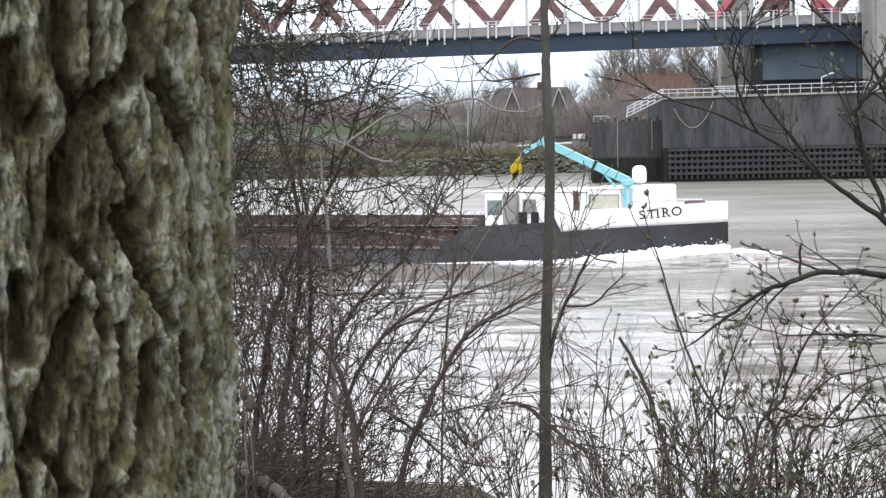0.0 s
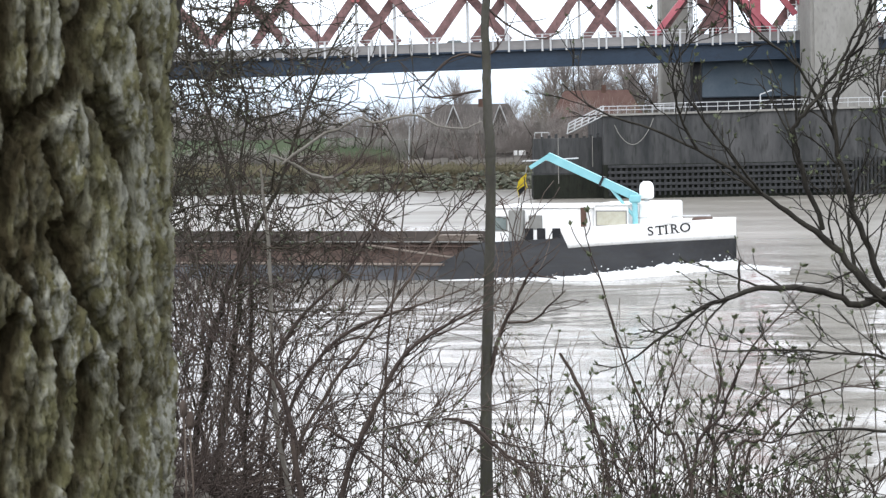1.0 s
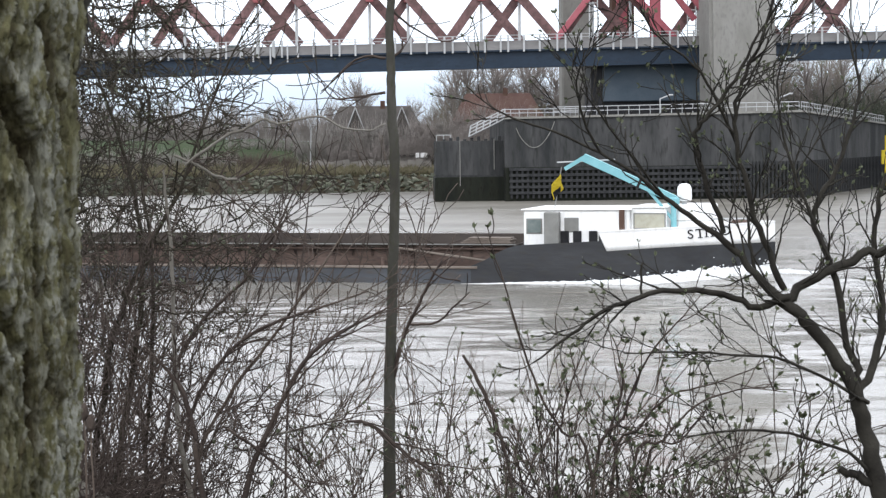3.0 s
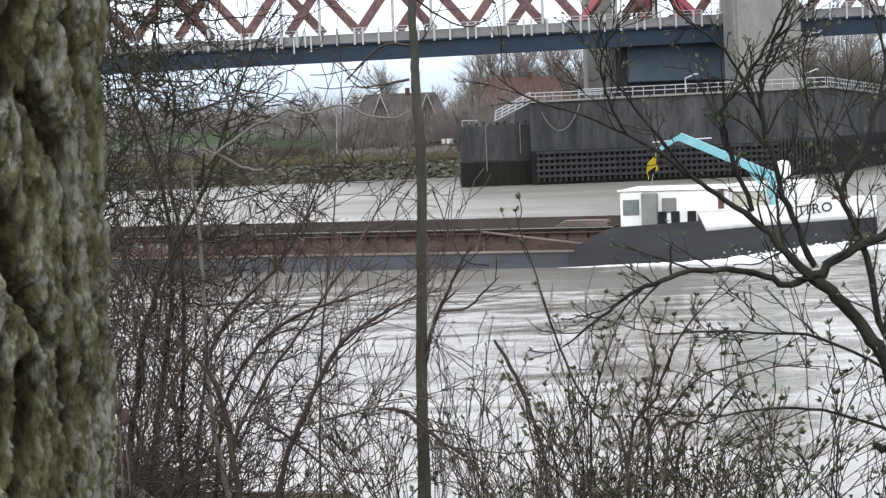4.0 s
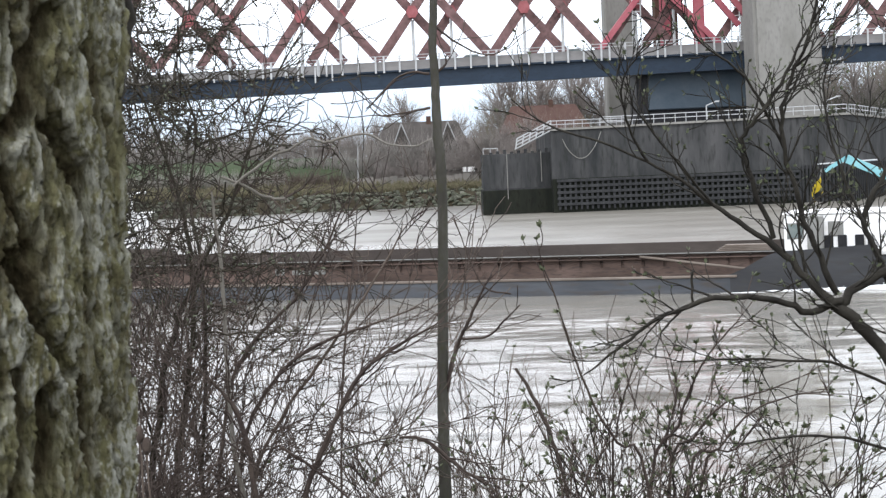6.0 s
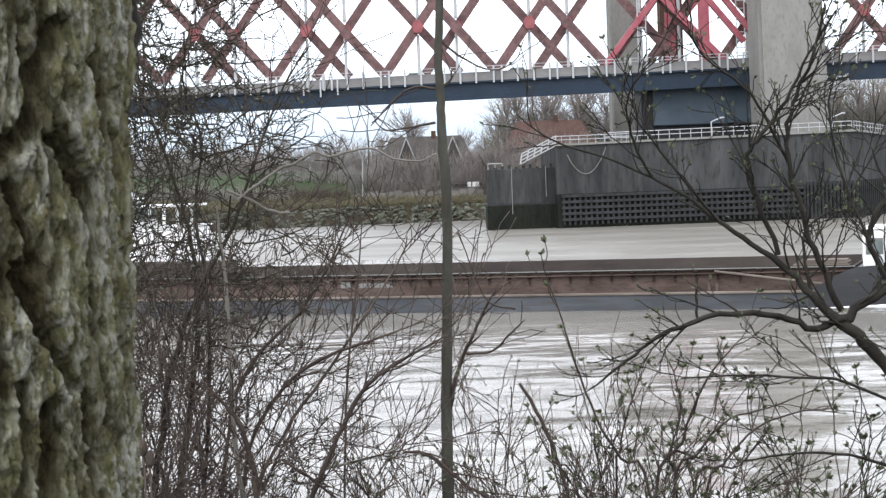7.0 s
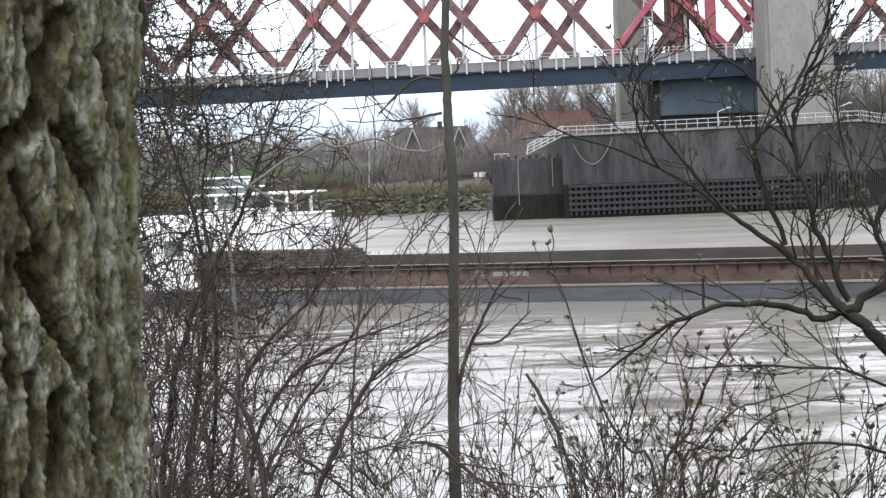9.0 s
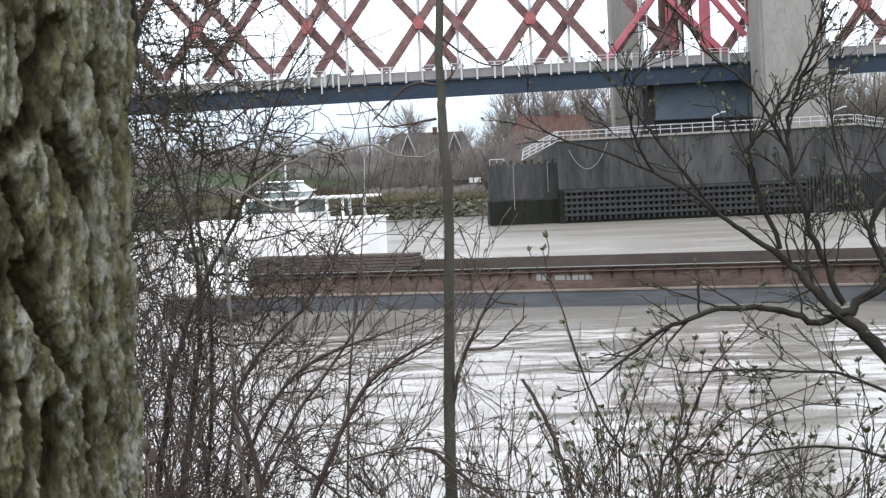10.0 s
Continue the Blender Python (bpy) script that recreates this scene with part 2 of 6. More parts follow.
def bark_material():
    """Grey lichen on the ridges, olive moss between, black-brown fissures and hollows with their shade painted in; all
    broken up by noise.
    """
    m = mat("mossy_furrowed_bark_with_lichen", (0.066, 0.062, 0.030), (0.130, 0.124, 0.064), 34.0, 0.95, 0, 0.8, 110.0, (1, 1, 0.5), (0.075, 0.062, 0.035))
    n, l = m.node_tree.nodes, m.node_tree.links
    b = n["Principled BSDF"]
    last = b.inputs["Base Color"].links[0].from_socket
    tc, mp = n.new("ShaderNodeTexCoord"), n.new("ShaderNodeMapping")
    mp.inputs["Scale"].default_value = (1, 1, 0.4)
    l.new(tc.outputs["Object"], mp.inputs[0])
    # lichen tint, then dark fissures and hollows with shade painted into the colour
    for name, scale, lo, hi, colour in (("lichen", 85, 0.46, 0.54, (0.240, 0.240, 0.200, 1)), ("fissure_shade", 60, 0.25, 0.45, (0.036, 0.029, 0.015, 1)), ("pit_shade", 140, 0.49, 0.57, (0.024, 0.020, 0.010, 1))):
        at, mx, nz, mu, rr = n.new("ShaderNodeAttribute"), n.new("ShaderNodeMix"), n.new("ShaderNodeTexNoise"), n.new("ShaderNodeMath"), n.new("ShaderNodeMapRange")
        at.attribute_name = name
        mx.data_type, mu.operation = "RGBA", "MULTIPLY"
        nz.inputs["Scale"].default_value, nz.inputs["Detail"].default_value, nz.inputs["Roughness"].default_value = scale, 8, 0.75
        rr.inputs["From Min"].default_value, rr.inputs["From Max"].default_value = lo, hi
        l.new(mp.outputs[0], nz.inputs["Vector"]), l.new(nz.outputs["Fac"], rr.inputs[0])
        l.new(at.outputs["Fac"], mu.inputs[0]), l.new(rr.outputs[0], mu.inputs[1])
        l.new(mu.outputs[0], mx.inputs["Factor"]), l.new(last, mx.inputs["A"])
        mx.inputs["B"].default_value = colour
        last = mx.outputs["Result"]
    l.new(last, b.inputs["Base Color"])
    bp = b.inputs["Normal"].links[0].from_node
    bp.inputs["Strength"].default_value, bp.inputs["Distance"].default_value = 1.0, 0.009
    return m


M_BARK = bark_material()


# ---- mesh helpers ----
def part(name, bm, material, parent=None, label="", smooth=False):
    me = bpy.data.meshes.new(name)
    bm.to_mesh(me)
    bm.free()
    me.materials.append(material)
    if smooth:
        me.polygons.foreach_set("use_smooth", [True] * len(me.polygons))
    ob = new(name, me)
    if parent:
        ob.parent = parent
    return tagged(ob, label)


def shared(name, me, parent, m):
    ob = new(name, me)
    ob.parent = parent
    ob.matrix_basis = m
    return ob


def box(bm, x0, x1, y0, y1, z0, z1, bevel=0.0):
    """An axis-aligned box, its edges bevelled."""
    r = bmesh.ops.create_cube(bm, size=1.0, matrix=Matrix.Translation(((x0 + x1) / 2, (y0 + y1) / 2, (z0 + z1) / 2)) @ Matrix.Diagonal((x1 - x0, y1 - y0, z1 - z0, 1)))
    if bevel:
        es = list({e for v in r["verts"] for e in v.link_edges})
        bmesh.ops.bevel(bm, geom=es, offset=bevel, segments=1, affect="EDGES")
    return bm


def boxes(*rows, bevel=0.0):
    bm = bmesh.new()
    for r in rows:
        box(bm, *r, bevel=bevel)
    return bm


def bar(bm, a, b, w, h=None):
    """A square bar from a to b, w thick across and h deep."""
    a, b = Vector(a), Vector(b)
    d = b - a
    q = d.to_track_quat("Z", "Y").to_matrix().to_4x4()
    bmesh.ops.create_cube(bm, size=1.0, matrix=Matrix.Translation((a + b) / 2) @ q @ Matrix.Diagonal((w, h or w, d.length, 1)))


def rod(bm, a, b, r, sides=8):
    a, b = Vector(a), Vector(b)
    d = b - a
    q = d.to_track_quat("Z", "Y").to_matrix().to_4x4()
    bmesh.ops.create_cone(bm, cap_ends=True, segments=sides, radius1=r, radius2=r, depth=d.length, matrix=Matrix.Translation((a + b) / 2) @ q)


def prism(bm, profile, y0, y1):
    """A profile in x and z, drawn out from y0 to y1."""
    lo = [bm.verts.new((x, y0, z)) for x, z in profile]
    hi = [bm.verts.new((x, y1, z)) for x, z in profile]
    k = len(profile)
    bm.faces.new(lo), bm.faces.new(hi[::-1])
    for i in range(k):
        bm.faces.new((lo[i], hi[i], hi[(i + 1) % k], lo[(i + 1) % k]))
    bmesh.ops.recalc_face_normals(bm, faces=bm.faces)
    return bm


def thing(name, label, category, group="", at=(0, 0, 0), kind=""):
    ob = tagged(new(name), label, category, group, kind)
    ob.location = at
    return ob


# ---- ground and river ----
def smooth(a, b, x):
    t = np.clip((x - a) / (b - a), 0, 1)
    return t * t * (3 - 2 * t)


def ground_height(x, y):
    near = 6.62 - 0.10 * smooth(2, 8, x + y) - 0.16 * smooth(3, 5.5, y) - 0.6 * smooth(-0.5, 0.5, x) * smooth(3.0, 6.0, y) - 9.0 * smooth(8.5, 27, y) + 0.42 * smooth(-0.62, -1.15, x) * smooth(9, 6, y) * smooth(3, 5.5, y)
    shore = 317.5 + 0.12 * np.clip(x, -60, 60)
    far = -2.5 + 5.4 * smooth(shore - 4, shore + 7, y) + 1.6 * smooth(shore + 6, shore + 16, y)
    far = far + 5.4 * smooth(shore + 20, shore + 48, y) * smooth(5, -30, x)
    return np.where(y < 150, near, far)


def ground():
    xs = np.concatenate([[-4500, -1500, -500, -200], np.linspace(-120, -12, 28), np.linspace(-10, 10, 41), np.linspace(12, 140, 34), [250, 600, 1500, 4500]])
    ys = np.concatenate([[-4500, -800, -150, -40], np.linspace(-10, 30, 60), [60, 150, 250, 300], np.linspace(308, 380, 50), [420, 500, 800, 1800, 4500]])
    gx, gy = np.meshgrid(xs, ys)
    gz = ground_height(gx, gy)
    gz += np.array([0.06 * noise.noise((x * 1.3, y * 1.3, 0)) + 0.25 * noise.noise((x * 0.09, y * 0.09, 5)) * (y > 280) for x, y in zip(gx.ravel(), gy.ravel())]).reshape(gx.shape)
    nx = len(xs)
    verts = np.stack([gx, gy, gz], -1).reshape(-1, 3).tolist()
    faces = [(j * nx + i, j * nx + i + 1, (j + 1) * nx + i + 1, (j + 1) * nx + i) for j in range(len(ys) - 1) for i in range(nx - 1)]
    me = bpy.data.meshes.new("ground")
    me.from_pydata(verts, [], faces)
    me.materials.append(M_GROUND), me.materials.append(M_MEADOW)
    me.polygons.foreach_set("material_index", [1 if ys[f[0] // nx] > 324 else 0 for f in faces])
    me.polygons.foreach_set("use_smooth", [True] * len(faces))
    tagged(new("ground", me), "brown leaf-littered river bank and green meadow beyond", "ground", kind="structure")


ground()


def water():
    bm = bmesh.new()
    vs = [bm.verts.new(p) for p in ((-1500, 15, 0), (1500, 15, 0), (1500, 345, 0), (-1500, 345, 0))]
    bm.faces.new(vs)
    tagged(part("water", bm, M_WATER), "silty grey-brown river with white sky glints", "river", kind="structure")


water()


# ---- the bridge pier ----
def railing(name, pts, height, step, label, parent=None, rails=(1.0, 0.55), r=0.05, material=M_GALV):
    """Posts and rails along a polyline."""
    rail = parent or thing(name, label, "railing")
    post = bmesh.new()
    rod(post, (0, 0, 0), (0, 0, height), r, 6)
    post_me = None
    for a, b in zip(pts, pts[1:]):
        a, b = Vector(a), Vector(b)
        n = max(1, round((b - a).length / step))
        for k in range(n + (b == Vector(pts[-1]))):
            p = a.lerp(b, k / n)
            if post_me is None:
                o = part("post", post, material, rail)
                post_me = o.data
                o.location = p
            else:
                shared("post", post_me, rail, Matrix.Translation(p))
        for h in rails:
            bm = bmesh.new()
            rod(bm, a + Vector((0, 0, h * height)), b + Vector((0, 0, h * height)), r * 1.15, 6)
            part("rail", bm, material, rail)
    return rail


def pier():
    p = tagged(new("bridge_pier"), "tall weathered grey concrete bridge pier with dark tide line", "pier")
    # main body with a receding flank at its downstream end, top rising gently along it
    bm = bmesh.new()
    foot = [(15.3, 257), (58.4, 257), (88.5, 322), (88.5, 335), (15.3, 300)]
    top = [12.0, 12.55, 11.2, 11.2, 12.0]
    lo = [bm.verts.new((x, y, 4.9)) for x, y in foot]
    hi = [bm.verts.new((x, y, z)) for (x, y), z in zip(foot, top)]
    for i in range(5):
        bm.faces.new((lo[i], lo[(i + 1) % 5], hi[(i + 1) % 5], hi[i]))
    bm.faces.new(hi)
    bmesh.ops.recalc_face_normals(bm, faces=bm.faces)
    part("wall", bm, M_CONCRETE, p)
    bm = bmesh.new()
    lo = [bm.verts.new((x, y, -3)) for x, y in foot]
    hi = [bm.verts.new((x, y, 4.9)) for x, y in foot]
    for i in range(5):
        bm.faces.new((lo[i], lo[(i + 1) % 5], hi[(i + 1) % 5], hi[i]))
    bmesh.ops.recalc_face_normals(bm, faces=bm.faces)
    part("tidal_base", bm, M_ALGAE, p, "black wet tidal zone")
    # coping along the top edge
    bm = bmesh.new()
    bar(bm, (15.1, 256.9, 12.02), (58.5, 256.9, 12.57), 0.5, 0.3)
    bar(bm, (58.5, 256.9, 12.57), (88.5, 321.9, 11.22), 0.5, 0.3)
    part("coping", bm, M_PILLAR, p)
    # timber fender lattice: walings and uprights
    for z in (4.6, 3.75, 2.9, 2.05, 1.2):
        part("waling", boxes((15.9, 51, 256.5, 256.95, z - 0.2, z + 0.2), bevel=0.03), M_FENDER, p)
    bm = boxes((-0.16, 0.16, 0.12, 0.4, 0.4, 4.8))
    me = None
    for k in range(45):
        x = 16.2 + k * 0.79
        if me is None:
            o = part("upright", bm, M_FENDER, p)
            me = o.data
            o.location = (x, 256.5, 0)
        else:
            shared("upright", me, p, Matrix.Translation((x, 256.5, 0)))
    # sheet-pile face past the lattice
    me = None
    for k in range(13):
        x = 51.4 + k * 0.55
        if me is None:
            o = part("wall_plank", boxes((-0.17, 0.17, -0.25, 0.2, -2, 5.4), bevel=0.04), M_FENDER, p)
            me = o.data
            o.location = (x, 256.9, 0)
        else:
            shared("wall_plank", me, p, Matrix.Translation((x, 256.9, 0)))
    for k in range(50):
        a = k / 50
        shared("wall_plank", me, p, Matrix.Translation((58.6 + 29.6 * a, 257.3 + 63.5 * a, 0)) @ pose(0, 0, 0, 0, 0, 65))
    # pale rubbing streaks and mooring chain
    bm = bmesh.new()
    n = 12
    prev = None
    for k in range(n + 1):
        s = k / n
        q = Vector((16.9 + 5.6 * s, 256.7, 10.6 + 0.9 * s - 3.3 * math.sin(math.pi * s) ** 0.8))
        if prev:
            rod(bm, prev, q, 0.05, 6)
        prev = q
    part("hanging_hose", bm, M_PILLAR, p, "pale hose hanging in a loop")
    railing("pier_railing", [(22.5, 257.6, 12.2), (58.2, 257.6, 12.6)], 1.35, 1.55, "white tubular steel railing along the pier top")
    railing("pier_railing", [(58.6, 258, 12.6), (88.1, 321.5, 11.25)], 1.35, 1.9, "white tubular steel railing on the receding flank")
    railing("pier_railing", [(15.0, 258.5, 12.1), (26.5, 262, 12.2)], 1.2, 1.4, "white tubular steel railing by the landing")
    # swan-neck lamps
    for x in (38.0, 55.5):
        lamp = thing("deck_lamp", "small pale swan-neck lamp on the pier", "lamp", "pier lamps", (x, 258.2, 12.4))
        bm = bmesh.new()
        rod(bm, (0, 0, 0), (0, 0, 2.2), 0.09, 6)
        rod(bm, (0, 0, 2.2), (1.5, 0, 2.75), 0.08, 6)
        part("pole", bm, M_GALV, lamp)
        part("lamp_head", boxes((1.3, 1.9, -0.12, 0.12, 2.65, 2.85), bevel=0.04), M_GALV, lamp)


pier()


def dolphin():
    d = tagged(new("guide_dolphin"), "low concrete guide dolphin before the pier, black below the tide line", "dolphin")
    part("upper_wall", boxes((5.35, 15.6, 261, 275, 3.7, 8.85), bevel=0.08), M_CONCRETE, d)
    part("tidal_base", boxes((5.2, 15.7, 260.6, 275.4, -3, 3.55), bevel=0.08), M_ALGAE, d, "black wet tidal zone")
    part("ledge", boxes((5.3, 15.65, 260.7, 261.2, 3.5, 3.75)), M_FENDER, d)
    for x, z0 in ((8.9, 2.2), (13.9, 4.6)):
        bm = bmesh.new()
        rod(bm, (x, 260.5, z0), (x, 260.5, 9.1), 0.06, 6)
        part("pile_pole", bm, M_PILLAR, d)
    for k in range(9):
        x = 6.6 + k * 1.02
        part("timber_end", boxes((x - 0.22, x + 0.22, 261.1, 261.6, 8.8, 9.1 + 0.18 * (k % 3)), bevel=0.05), M_FENDER, d)
    g = railing("handrail", [(5.5, 261.3, 8.8), (7.6, 261.3, 8.8)], 0.9, 1.0, "broken white handrail on the dolphin", rails=(1.0,))
    # tilted gangway between dolphin and pier
    w = thing("gangway", "white steel gangway tilted up to the pier landing", "gangway")
    a, b = Vector((10.3, 260.9, 9.5)), Vector((15.3, 259.5, 11.9))
    up = Vector((0.25, 0, 1.5))
    for y in (0, 1.1):
        off = Vector((0, y, 0))
        for h in (0.0, 0.35, 0.7, 1.0):
            bm = bmesh.new()
            rod(bm, a + off + up * h, b + off + up * h, 0.08, 6)
            part("rail", bm, M_GALV, w)
        for k in range(6):
            q = a.lerp(b, k / 5) + off
            bm = bmesh.new()
            rod(bm, q, q + up, 0.08, 6)
            part("post", bm, M_GALV, w)
    bm = bmesh.new()
    bar(bm, a + Vector((0, 0.55, -0.05)), b + Vector((0, 0.55, -0.05)), 1.1, 0.1)
    part("walkway", bm, M_GALV, w)


dolphin()


# ---- the lift bridge ----
GRADE = 0.0148
TRUSS_Z = 24.65


def deck_z(x):
    return 22.75 + GRADE * (x + 6)


def bridge():
    br = tagged(new("bridge"), "road bridge with dark blue girder and faded red lattice trusses", "bridge")
    x0, x1 = -150.0, 150.0

    def slab(name, dz0, dz1, y0, y1, material, label="", xa=x0, xb=x1):
        bm = bmesh.new()
        prism(bm, [(xa, deck_z(xa) + dz0), (xb, deck_z(xb) + dz0), (xb, deck_z(xb) + dz1), (xa, deck_z(xa) + dz1)], y0, y1)
        return part(name, bm, material, br, label)

    slab("girder", -2.6, 0.0, 283.2, 284.0, M_BLUE, "dark blue plate girder")
    slab("bottom_flange", -2.75, -2.55, 282.7, 284.6, M_BLUE)
    slab("top_flange", -0.12, 0.12, 282.6, 284.6, M_BLUE)
    slab("far_girder", -2.1, 0.0, 297.2, 298.0, M_BLUE)
    slab("deck_edge", 0.15, 1.58, 283.0, 283.5, M_DECK, "grey edge beam")
    slab("road_deck", 0.2, 0.9, 283.5, 298, M_ASPHALT)
    slab("far_deck_edge", 0.15, 1.5, 298.0, 298.5, M_DECK)
    bm = bmesh.new()
    for k in range(38):
        x = -150 + 8 * k
        box(bm, x - 0.15, x + 0.15, 284, 297, deck_z(x) - 1.8, deck_z(x) + 0.1)
    part("cross_beams", bm, M_BLUE, br)
    # lattice trusses: diagonals with gusset plates where the two families cross, pale hangers below
    P, V, top = 17.89, -27.84, 21.0
    slopes = {1: 1.39, -1: 1.165}
    for plane, starts in ((286.0, ((0.0, 1), (0.0, -1))), (288.5, ((0.357, 1), (0.68, -1)))):
        for k in range(-4, 6):
            for off, way in starts:
                xb = V + P * (k + off)
                if -95 < xb < 95:
                    a = Vector((xb, plane + 0.06 * way, TRUSS_Z))
                    b = a + Vector((way * top / slopes[way], 0, top))
                    # a built-up member: two flanges with a recessed web between them
                    up = (b - a).normalized()
                    side = Vector((up.z, 0, -up.x)) * 0.33
                    bm = bmesh.new()
                    bar(bm, a + side, b + side, 0.16, 0.8)
                    bar(bm, a - side, b - side, 0.16, 0.8)
                    web = Vector((0, 0.12, 0))
                    bar(bm, a + web, b + web, 0.52, 0.42)
                    part("diagonal", bm, M_RED, br)
    gusset = None
    hanger = None
    for k in range(-4, 6):
        for off in (0.308, 0.652):
            x = V + P * (k + off)
            if not -95 < x < 95:
                continue
            z = TRUSS_Z + 7.55
            bm = bmesh.new()
            if gusset is None:
                prism(bm, [(-1.0, 0), (-0.55, -0.95), (0.55, -0.95), (1.0, 0), (0.55, 0.95), (-0.55, 0.95)], -0.48, 0.48)
                o = part("gusset_plate", bm, M_GUSSET, br, "red gusset")
                o.location = (x, 286 if off < 0.5 else 288.5, z)
                gusset = o.data
                bm = bmesh.new()
                rod(bm, (0, 0, -8.6), (0, 0, -1.2), 0.24, 8)
                rod(bm, (0, 0, 1.2), (0, 0, 15), 0.27, 8)
                o = part("hanger", bm, M_GALV, br, "pale steel hanger")
                o.location = (x, 287, z)
                hanger = o.data
            else:
                shared("gusset_plate", gusset, br, Matrix.Translation((x, 286 if off < 0.5 else 288.5, z)))
                shared("hanger", hanger, br, Matrix.Translation((x, 287, z)))
    slab("lower_chord", 0.9, 1.7, 285.6, 286.4, M_DECK)
    # white edge posts, doubled at the truss joints, with a top rail
    post = None
    xs = [-10.5 + P * k + o for k in range(-6, 7) for o in (0, 1.3, 3.8, 6.4, 8.9, 10.1, 12.6, 15.1)]
    for x in xs:
        if abs(x) < 100:
            if post is None:
                o = part("edge_post", boxes((-0.15, 0.15, -0.1, 0.1, -0.25, 2.45), bevel=0.03), M_GALV, br, "white edge post")
                post = o.data
                o.location = (x, 282.4, deck_z(x))
            else:
                shared("edge_post", post, br, Matrix.Translation((x, 282.4, deck_z(x))))
    for h in (2.4, 1.9):
        bm = bmesh.new()
        bar(bm, (-100, 282.4, deck_z(-100) + h), (100, 282.4, deck_z(100) + h), 0.1)
        part("hand_rail", bm, M_GALV, br)
    # lamp bracket and gauge boards by the navigation opening
    for x, h0, h1 in ((-24.8, -0.1, 1.3), (-22.8, -0.8, 1.9), (-22.2, -0.15, 2.4), (-20.1, -1.2, 1.3), (-19.7, -0.1, 2.35), (-18.3, -0.1, 2.4), (-17.4, -1.0, 1.7)):
        part("gauge_post", boxes((x - 0.12, x + 0.12, 282.0, 282.2, deck_z(x) + h0, deck_z(x) + h1), bevel=0.02), M_GALV, br)

    # towers of the lift span
    t = tagged(new("lift_tower"), "pale concrete lift tower legs with red steelwork between", "tower")
    bm = bmesh.new()
    for ring in (((47.7, 271), (58.2, 271), (58.2, 281.5), (47.7, 281.5), 12.3), ((47.3, 271.4), (56.6, 271.4), (56.6, 281.3), (47.3, 281.3), 52)):
        for x, y in ring[:4]:
            bm.verts.new((x, y, ring[4]))
    bm.verts.ensure_lookup_table()
    v = bm.verts
    for i in range(4):
        bm.faces.new((v[i], v[(i + 1) % 4], v[4 + (i + 1) % 4], v[4 + i]))
    bm.faces.new(v[4:8])
    bmesh.ops.recalc_face_normals(bm, faces=bm.faces)
    bmesh.ops.bevel(bm, geom=[e for e in bm.edges if abs(e.verts[0].co.z - e.verts[1].co.z) > 5], offset=0.5, segments=2, affect="EDGES")
    part("near_leg", bm, M_PILLAR, t, "broad pale concrete leg")
    part("far_leg", boxes((28.5, 34.2, 310, 316, 11, 54), bevel=0.3), M_PILLAR, t, "slim pale concrete leg")
    part("far_side_leg", boxes((53, 59, 310, 316, 11, 54), bevel=0.3), M_PILLAR, t)
    part("machine_box", boxes((32.8, 50.5, 285.5, 297, 14.9, 21.3), bevel=0.15), M_BOX, t, "blue-grey steel box under the deck")
    # solid black block between pier top and machine box
    part("under_box_block", boxes((31.6, 50.5, 286.2, 297, 12, 15.0), bevel=0.05), M_BLACK, t)
    part("box_end", boxes((31.0, 32.9, 285.8, 296.5, 12.1, 21.3), bevel=0.1), M_BLACK, t)
    for name, a, b, w in (("brace", (25.2, 284.6, 24.8), (38.5, 284.6, 41.5), 1.3), ("brace", (31.5, 284.6, 38.5), (44.3, 284.6, 24.9), 1.3),
                          ("brace", (33.4, 299, 25.5), (46.0, 299, 40.5), 1.1), ("tower_post", (41.2, 284.8, 24.9), (41.2, 284.8, 52), 1.7),
                          ("tower_post", (37.6, 299, 24.9), (37.6, 299, 52), 1.7), ("brace", (52, 284.6, 24.9), (41.5, 284.6, 38.8), 1.0),
                          ("brace", (41.3, 284.6, 35.5), (47.5, 284.6, 27.8), 1.0)):
        bm = bmesh.new()
        bar(bm, a, b, w, 0.9)
        part(name, bm, M_RED2, t, "bright red steel")
    part("shaft", boxes((36.2, 40.0, 301, 305, 24, 52), bevel=0.1), M_BRICK, t, "dark lift shaft")
    # service ladder cages
    for x in (30.6, 46.3):
        bm = bmesh.new()
        for dx in (0, 1.3):
            bar(bm, (x + dx, 284.3, 25.0), (x + dx, 284.3, 48), 0.16)
        for k in range(18):
            bar(bm, (x, 284.3, 25.6 + k * 1.25), (x + 1.3, 284.3, 25.6 + k * 1.25), 0.13)
        part("service_ladder", bm, M_GALV, t, "pale service ladder")
    g = thing("maintenance_cradle", "small white and ochre work cradle hung under the deck", "cradle")
    bm = bmesh.new()
    for z in (19.7, 20.6, 21.6):
        for y in (281.5, 283.0):
            bar(bm, (59.6, y, z), (63.2, y, z), 0.16)
    for x in (59.6, 61.4, 63.2):
        for y in (281.5, 283.0):
            bar(bm, (x, y, 19.6), (x, y, 22.0), 0.16)
    part("cage", bm, M_GALV, g)
    part("platform", boxes((59.5, 63.3, 281.4, 283.1, 19.3, 19.6)), M_GALV, g)
    w = thing("work_platform", "yellow steel marker frame at the water behind the pier", "marker")
    part("panel", boxes((79.0, 81.6, 289.6, 290, 4.3, 6.6), bevel=0.05), M_YELLOW, w)
    part("mast", boxes((79.6, 80.0, 289.7, 290.1, 0, 9.0), bevel=0.03), M_YELLOW, w)
    part("foot", boxes((78.5, 81.5, 289.4, 291, -2, 0.9), bevel=0.05), M_ALGAE, w)


bridge()


